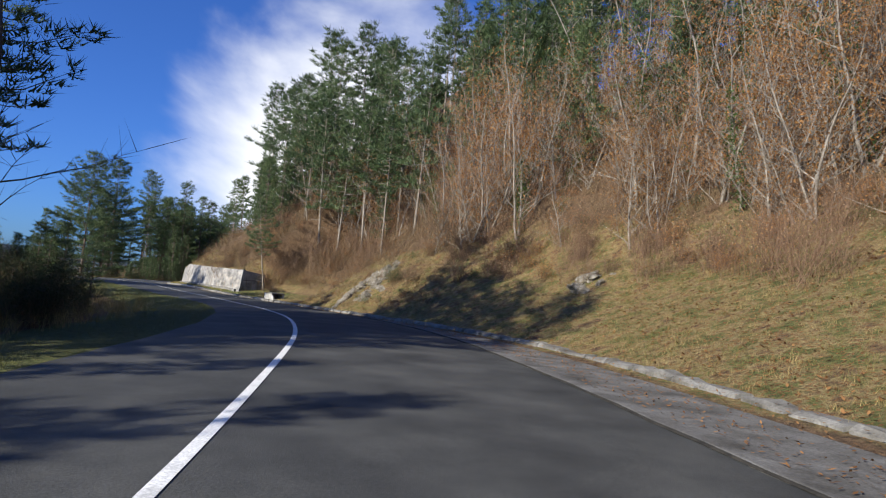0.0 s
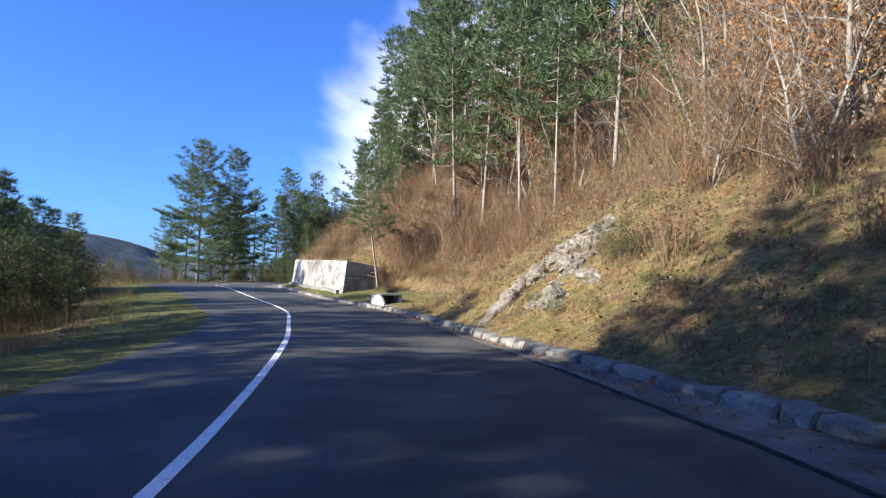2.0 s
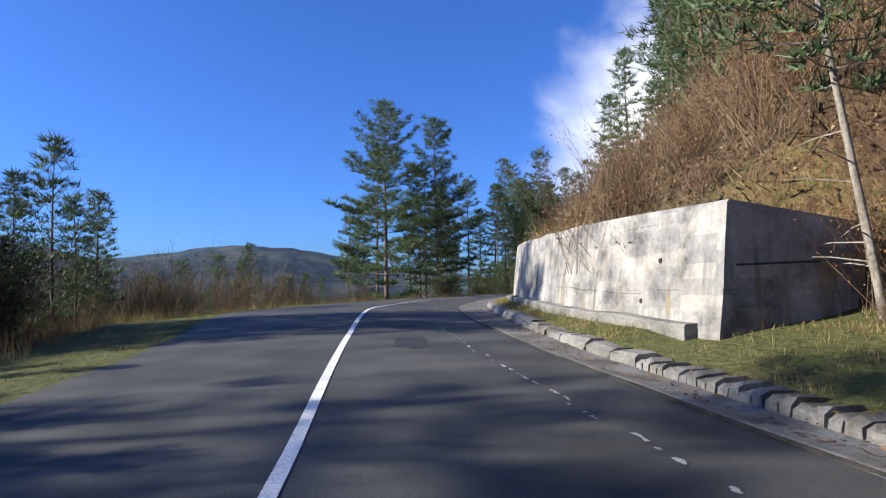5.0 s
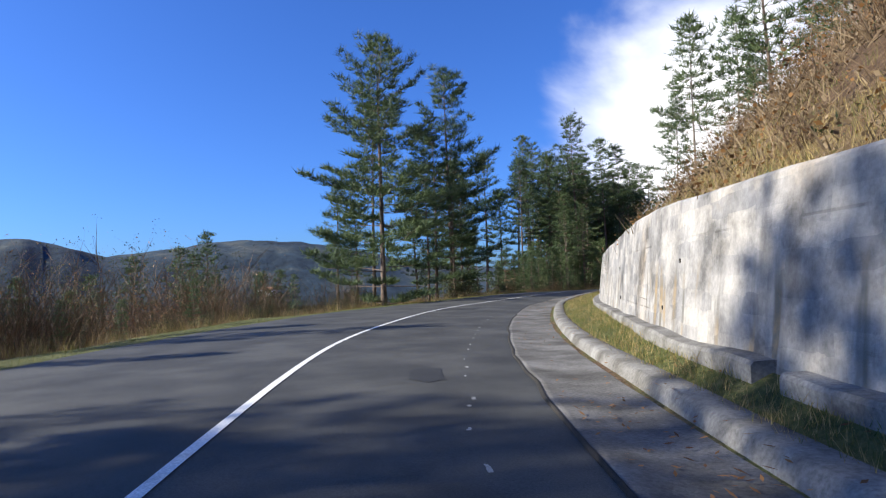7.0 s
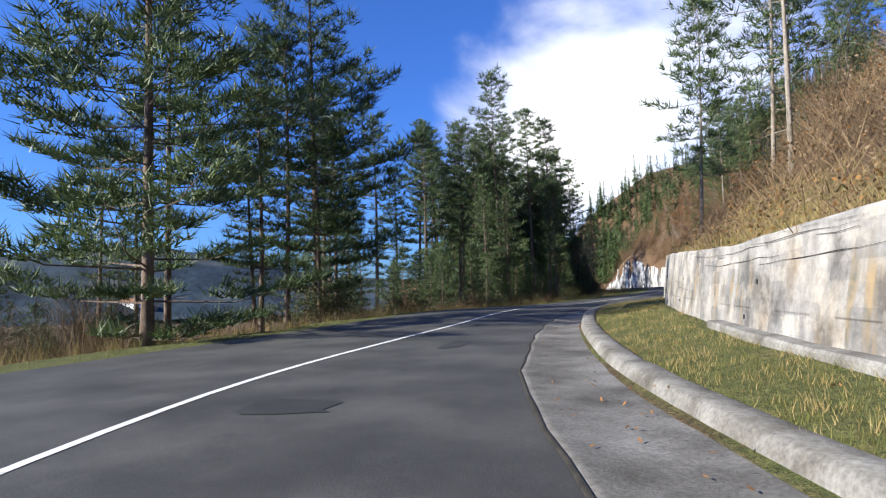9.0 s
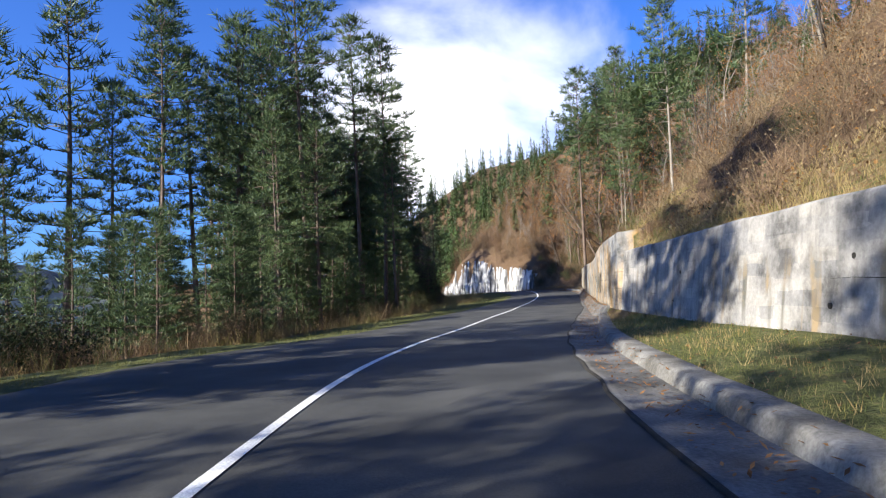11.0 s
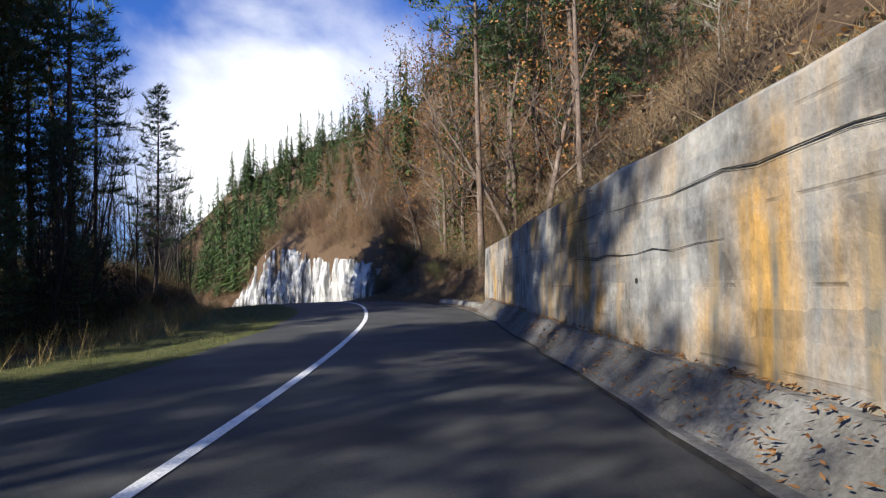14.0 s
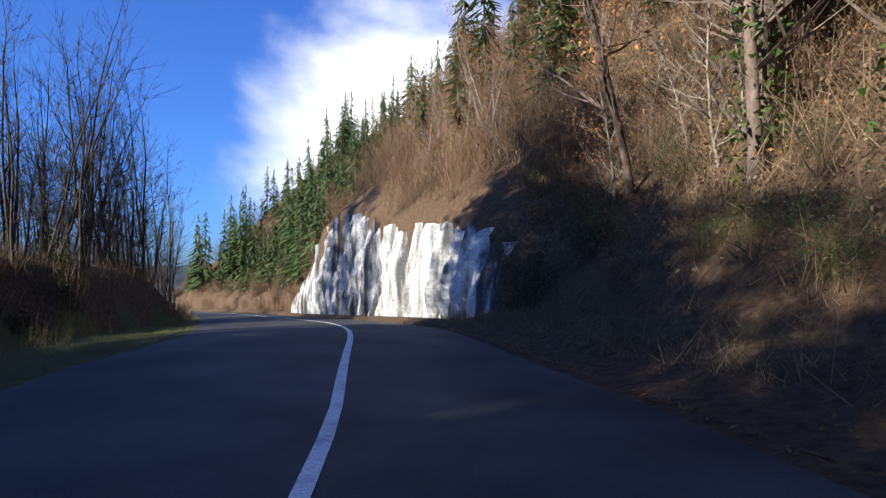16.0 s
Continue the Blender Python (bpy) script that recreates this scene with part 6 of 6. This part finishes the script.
for k in range(70):
    x, y = beside(rnd(204, 240), 0.4 + 12 * rng.random(), False)
    (THICKET if k % 3 else BROWN_SHRUB).put(k, x, y, rnd(0.35, 0.75) if k % 3 else rnd(0.9, 1.6), sink=0.2)
for k in range(90):
    yy = rnd(205, 238)
    i = int(station(yy))
    x, y, _ = at(station(yy), RW[i] + GW[i] + 0.3 + 3.5 * rng.random())
    (THICKET if k % 3 else BROWN_SHRUB).put(k, x, y, rnd(0.2, 0.42) if k % 3 else rnd(0.8, 1.5), sink=0.1)
rng.seed(242)
for k in range(84):
    x, y = beside(rnd(172, 207) if k < 54 else rnd(161, 180), 1.0 + 13 * rng.random(), False)
    (THICKET if k % 4 else OAK).put(k, x, y, rnd(0.35, 0.6) if k % 4 else rnd(0.3, 0.5), sink=0.2)
rng.seed(243)
for k in range(7):
    x, y = beside(rnd(161, 168), rnd(8, 14), False)
    YOUNG.put(k, x, y, rnd(1.1, 1.6), sink=0.3)
rng.seed(246)
for k in range(7):
    x, y = beside(rnd(15, 28), rnd(8.5, 14), False)
    PINE_TALL.put(2 if k % 3 else 0, x, y, rnd(0.7, 0.95), sink=0.3)
# brush that comes down over the upper edge of the near bank
rng.seed(244)
for k in range(110):
    yy = rnd(2, 32)
    x, y = beside(yy, -2.4 + 5.5 * rng.random(), False)
    (THICKET if k % 2 else BROWN_SHRUB).put(k // 2, x, y, rnd(0.2, 0.45) if k % 2 else rnd(0.7, 1.4), sink=0.1)
rng.seed(245)
for k in range(40):
    x, y = beside(rnd(2, 34), 0.5 + 8 * rng.random(), False)
    OAK.put((0, 2)[k % 2], x, y, rnd(0.4, 0.8), sink=0.2)
DARK_OAK.put(0, -38.2, 170.4, 1.0, 200)
DARK_OAK.put(1, -36.4, 165.6, 0.95, 30)
DARK_OAK.put(1, -40.2, 178.0, 0.85, 100)
DARK_OAK.put(0, -38.4, 174.5, 0.9, 60)


THICKET.join_far("distant_thicket", "mass of tangled leafless thicket high on the slope")
BROWN_SHRUB.join_far("distant_scrub", "mass of dry brown shrubs high on the slope")


# ---- stuff: far conifers, brush, grass, leaves ----
def far_forest():
    r = random.Random(91)
    b = Build()
    for k in range(950):
        if k < 600:
            s = r.uniform(station(172), N - 2)
            i = int(s)
            u = right_shape(i)[0] + (4 if CY[i] < 207 else 1.2) + 45 * r.random() ** (0.8 if CY[i] < 207 else 1.6)
        else:
            s = r.uniform(0, station(172))
            i = int(s)
            u = right_shape(i)[0] + r.uniform(24, 50)
        x, y, z = at(s, u)
        h = r.uniform(3.6, 6.8) if r.random() < 0.65 else r.uniform(6.8, 10.5)
        w = h * r.uniform(0.13, 0.25)
        c = Vector((x, y, z - 0.2))
        b.tube([c, c + Vector((0, 0, h))], [0.09, 0.01], 4, 1)
        for q in range(190):
            f = r.random() ** 1.15
            zz = h * (0.1 + 0.9 * f)
            a = r.uniform(0, 6.28)
            rr = (w * (1 - f) ** 0.75 + 0.08) * r.uniform(0.3, 1.35)
            o = Vector((math.cos(a), math.sin(a), 0))
            sd = Vector((-o.y, o.x, 0)) * (0.035 + rr * 0.085)
            p = c + Vector((0, 0, zz + h * 0.03))
            e = c + o * rr + Vector((0, 0, zz - rr * r.uniform(-0.1, 0.5)))
            mid = p.lerp(e, 0.6)
            b.add([p, mid + sd, e, mid - sd], [(0, 1, 2, 3)], 0)
    ob = new("conifer_plantation", b.mesh("conifer_plantation", [M_SPRUCE, M_BARK]))
    tagged(ob, "plantation of small green conifers covering the far slope", "conifers", kind="stuff")


far_forest()


def brush():
    r = random.Random(92)
    b = Build()
    for k in range(16500):
        s = r.uniform(1, N - 3) if k < 11500 else r.uniform(station(38), station(60)) if k < 14000 else r.uniform(station(170), station(214))
        i = int(s)
        uf = right_shape(i)[0]
        u = uf + 1.0 + 20 * r.random() ** 1.2
        if S_R0 - 2 < i < S_R1:
            u = uf + 2.0 + 16 * r.random()
        if 26 < CY[i] < 43 and r.random() < 0.15:
            u = RW[i] + GW[i] + 0.8 + r.random() * 5
        x, y, z = at(i + r.random(), u)
        x += r.uniform(-0.5, 0.5)
        y += r.uniform(-0.5, 0.5)
        z = gz(x, y)
        h = r.uniform(0.3, 1.3) * (0.4 if u < uf + 2.4 else 1.0) * (1.7 if r.random() < 0.2 else 1.0)
        for _ in range(20):
            d = Vector((r.uniform(-0.8, 0.8), r.uniform(-0.8, 0.8), r.uniform(0.5, 1.1))).normalized()
            p = Vector((x + r.uniform(-0.45, 0.45), y + r.uniform(-0.45, 0.45), z - 0.05))
            sd = d.cross(Vector((r.uniform(-1, 1), r.uniform(-1, 1), 0.2))).normalized() * r.uniform(0.004, 0.013)
            b.sliver(p, p + d * h * r.uniform(0.6, 1.2), sd)
        kind = 1 if r.random() < 0.3 else 2 if r.random() < 0.12 else 0
        for _ in range(16):
            p = Vector((x + r.uniform(-0.5, 0.5), y + r.uniform(-0.5, 0.5), z + h * r.uniform(0.15, 1.0)))
            a = Vector((r.uniform(-1, 1), r.uniform(-1, 1), r.uniform(-0.6, 0.8))).normalized() * r.uniform(0.04, 0.11)
            sd = a.cross(Vector((r.uniform(-1, 1), r.uniform(-1, 1), r.uniform(-1, 1)))).normalized() * r.uniform(0.015, 0.04)
            b.blade(p, p + a, sd, kind)
    for k in range(420):
        i = int(r.uniform(station(158), station(180)))
        x, y, z = at(i + r.random(), RW[i] + GW[i] + 0.5 + 8 * r.random() ** 1.5)
        h = r.uniform(0.15, 0.7)
        for _ in range(18):
            d = Vector((r.uniform(-0.9, 0.9), r.uniform(-0.9, 0.9), r.uniform(0.4, 1.0))).normalized()
            p = Vector((x + r.uniform(-0.4, 0.4), y + r.uniform(-0.4, 0.4), gz(x, y) - 0.05))
            sd = d.cross(Vector((r.uniform(-1, 1), r.uniform(-1, 1), 0.2))).normalized() * r.uniform(0.003, 0.01)
            b.sliver(p, p + d * h * r.uniform(0.6, 1.2), sd)
    for k in range(5200):
        i = int(r.uniform(station(56), station(212)))
        x, y, z = at(i + r.random(), -LW[i] - (4.0 if CY[i] < 136 else bank_foot(CY[i])) - (20 if CY[i] < 160 else 12) * r.random() ** 1.4)
        h = r.uniform(0.3, 1.3)
        for _ in range(12):
            d = Vector((r.uniform(-0.6, 0.6), r.uniform(-0.6, 0.6), 1)).normalized()
            p = Vector((x + r.uniform(-0.5, 0.5), y + r.uniform(-0.5, 0.5), z - 0.08))
            sd = d.cross(Vector((r.uniform(-1, 1), r.uniform(-1, 1), 0.2))).normalized() * r.uniform(0.004, 0.013)
            b.sliver(p, p + d * h * r.uniform(0.6, 1.2), sd)
    tagged(new("dry_undergrowth", b.mesh("dry_undergrowth", [M_BRUSH, M_DRYLEAF, M_BUSH])), "tangled brown winter undergrowth covering the slope", "undergrowth", kind="stuff")


brush()


def grass():
    r = random.Random(93)
    b = Build()

    def tuft(x, y, z, h, n, mat):
        for _ in range(n):
            d = Vector((r.uniform(-0.6, 0.6), r.uniform(-0.6, 0.6), 1)).normalized()
            p = Vector((x + r.uniform(-0.14, 0.14), y + r.uniform(-0.14, 0.14), z - 0.02))
            sd = Vector((r.uniform(-1, 1), r.uniform(-1, 1), 0)).normalized() * 0.0042
            q = p + d * h * r.uniform(0.6, 1.2)
            b.add([p - sd, p + sd, q], [(0, 1, 2)], mat)

    for k in range(12500):
        i = int(r.uniform(2, station(178)))
        kerb = RW[i] + GW[i] + 0.2
        uf = right_shape(i)[0]
        if CY[i] < 54 and uf > kerb + 1:
            u = r.uniform(kerb, uf + 1)
            mat = 1 if r.random() < 0.8 else 0
        else:
            u = r.uniform(kerb, max(kerb + 0.3, uf - 0.05))
            mat = 1 if r.random() < 0.3 else 0
        x, y, z = at(i + r.random(), u)
        if CY[i] > 118 and r.random() < 0.75:
            continue
        tuft(x, y, gz(x, y), r.uniform(0.05, 0.12) if mat == 0 else r.uniform(0.06, 0.19), 11, mat)
    for k in range(11000):
        i = int(r.uniform(1, station(42)))
        kerb = RW[i] + GW[i] + 0.3
        x, y, z = at(i + r.random(), r.uniform(kerb, right_shape(i)[0] + 1.5))
        if noise.noise((x * 0.5, y * 0.5, 4.0)) > -0.1:
            tuft(x, y, gz(x, y), r.uniform(0.07, 0.16) * (1.7 if r.random() < 0.12 else 1.0), 9, 0 if noise.noise((x * 0.8, y * 0.8, 1.0)) > 0.0 else 1)
    for k in range(6500):
        i = int(r.uniform(station(57), station(160)))
        u = right_shape(i)[0] + 0.55 + 2.6 * r.random() ** 1.6
        x, y, z = at(i + r.random(), u)
        tuft(x, y, gz(x, y), r.uniform(0.12, 0.42), 9, 1 if r.random() < 0.75 else 0)
    for k in range(6500):
        i = int(r.uniform(2, station(184)))
        d = r.uniform(0.1, 6.5)
        x, y, z = at(i + r.random(), -LW[i] - d)
        mat = 0 if d < 2.5 or r.random() < 0.4 else 1
        tuft(x, y, gz(x, y), r.uniform(0.08, 0.22) if d < 2.5 else r.uniform(0.2, 0.9), 8, mat)
    tagged(new("grass", b.mesh("grass", [M_GRASS, M_STRAW])), "short green verge grass with straw-coloured tufts", "grass", kind="stuff")


grass()


def fallen_leaves():
    r = random.Random(94)
    b = Build()
    for k in range(46000):
        i = int(r.uniform(2, station(178)))
        if 62 < CY[i] < 100 and r.random() < 0.85:
            continue
        if k > 30000:
            i = int(r.uniform(2, station(44)))
        elif r.random() < 0.15:
            i = int(r.uniform(station(157), station(180)))
        if r.random() < 0.35:
            u = RW[i] + GW[i] * r.uniform(0.1, 1.0)
            x, y, z = at(i + r.random(), u)
            t = (u - RW[i]) / GW[i]
            z = ZR[i] + float(np.interp(t, [0, 0.45, 0.8, 1], [-0.01, -0.045, -0.02, 0.16]))
        else:
            uf = right_shape(i)[0]
            u = r.uniform(RW[i] + GW[i] + 0.2, uf + (3 if r.random() < 0.6 else 9))
            x, y, z = at(i + r.random(), u)
            z = gz(x, y)
        if k % 12 == 0:
            w = r.randint(5, len(WALL2) - 5)
            o = r.random() ** 1.5
            x, y, z = WALL2[w][0] - 0.02 - 0.5 * o, WALL2[w][1] + r.uniform(-0.3, 0.3), float(np.interp(s_w2[w], ST, ZR)) + float(np.interp(o, [0, 0.2, 1], [0.41, 0.39, 0.02]))
        a = r.uniform(0, 6.28)
        d = Vector((math.cos(a), math.sin(a), r.uniform(-0.1, 0.5))) * r.uniform(0.02, 0.055)
        sd = Vector((-math.sin(a), math.cos(a), r.uniform(-0.3, 0.3))) * 0.014
        p = Vector((x, y, z + 0.025))
        b.add([p - d, p + sd, p + d, p - sd], [(0, 1, 2, 3)])
    for k in range(20000):
        i = int(r.uniform(1, station(43)))
        x, y, _ = at(i + r.random(), r.uniform(RW[i] + GW[i] + 0.3, right_shape(i)[0] + 2))
        if noise.noise((x * 0.6, y * 0.6, 7.0)) < -0.22:
            continue
        a = r.uniform(0, 6.28)
        d = Vector((math.cos(a), math.sin(a), r.uniform(-0.1, 0.6))) * r.uniform(0.035, 0.075)
        sd = Vector((-math.sin(a), math.cos(a), r.uniform(-0.4, 0.4))) * 0.024
        p = Vector((x, y, gz(x, y) + 0.05))
        b.add([p - d, p + sd, p + d, p - sd], [(0, 1, 2, 3)])
    tagged(new("fallen_leaves", b.mesh("fallen_leaves", [M_LITTER])), "scattered fallen brown leaves along the gutter and bank", "leaves", kind="stuff")


fallen_leaves()


# ---- far hills ----
def far_hill(name, a0, a1, dist, heights, label):
    """A wooded ridge seen between two headings, in degrees to the left of north."""
    n, rows = 60, 8
    verts = []
    for k in range(n + 1):
        t = k / n
        a = radians(a0 + (a1 - a0) * t)
        h = float(np.interp(t, np.linspace(0, 1, len(heights)), heights)) + dist * 0.006 * noise.noise((k * 0.35, dist, 0))
        for r in range(rows + 1):
            f = r / rows
            d = dist * (0.72 + 0.28 * f)
            z = -20 + (h + 20) * math.sin(f * math.pi / 2) + dist * 0.01 * noise.noise((k * 0.5, r * 0.8, dist)) * f * (1 - f) * 3
            verts.append(Vector((-30 - math.sin(a) * d, 60 + math.cos(a) * d, z)))
    m = rows + 1
    b = Build()
    b.add(verts, [(j * m + c, (j + 1) * m + c, (j + 1) * m + c + 1, j * m + c + 1) for j in range(n) for c in range(rows)])
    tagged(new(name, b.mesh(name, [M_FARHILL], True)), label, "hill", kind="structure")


far_hill("backdrop_hills", 22, 75, 900, [10, 12, 15, 28, 48, 63, 69, 58, 48, 71, 66], "distant wooded hills across the valley, haze put into their blue-grey colour")
far_hill("backdrop_ridge", 15, 100, 1500, [20, 24, 28, 40, 60, 68, 70, 80, 92, 80], "farthest ridge beyond the valley, haze put into its blue-grey colour")


# ---- farmhouse across the valley ----
def farmhouse():
    a = radians(51.5)
    x, y = -30 - math.sin(a) * 676, 60 + math.cos(a) * 676
    root = empty("farmhouse", pose(x, y, -9.5, 0, 0, 8))
    tagged(root, "distant white farmhouse with a tiled roof on the hillside", "house")
    b = Build()
    b.box((-10, -5, 0), (10, 5, 8))
    part("wall", b, M_WHITE, root)
    b = Build()
    b.add([Vector(p) for p in ((-10.6, -5.8, 7.7), (10.6, -5.8, 7.7), (10.6, 5.8, 7.7), (-10.6, 5.8, 7.7), (-10.6, 0, 10.6), (10.6, 0, 10.6))], [(0, 1, 5, 4), (2, 3, 4, 5), (0, 4, 3), (1, 2, 5), (3, 2, 1, 0)])
    part("roof", b, M_TILE, root)
    for k in range(4):
        for z in (1.5, 4.8):
            b = Build()
            b.box((-8.2 + 5 * k, -5.06, z), (-6.8 + 5 * k, -4.9, z + 1.7))
            part("window", b, M_DARK, root)


farmhouse()
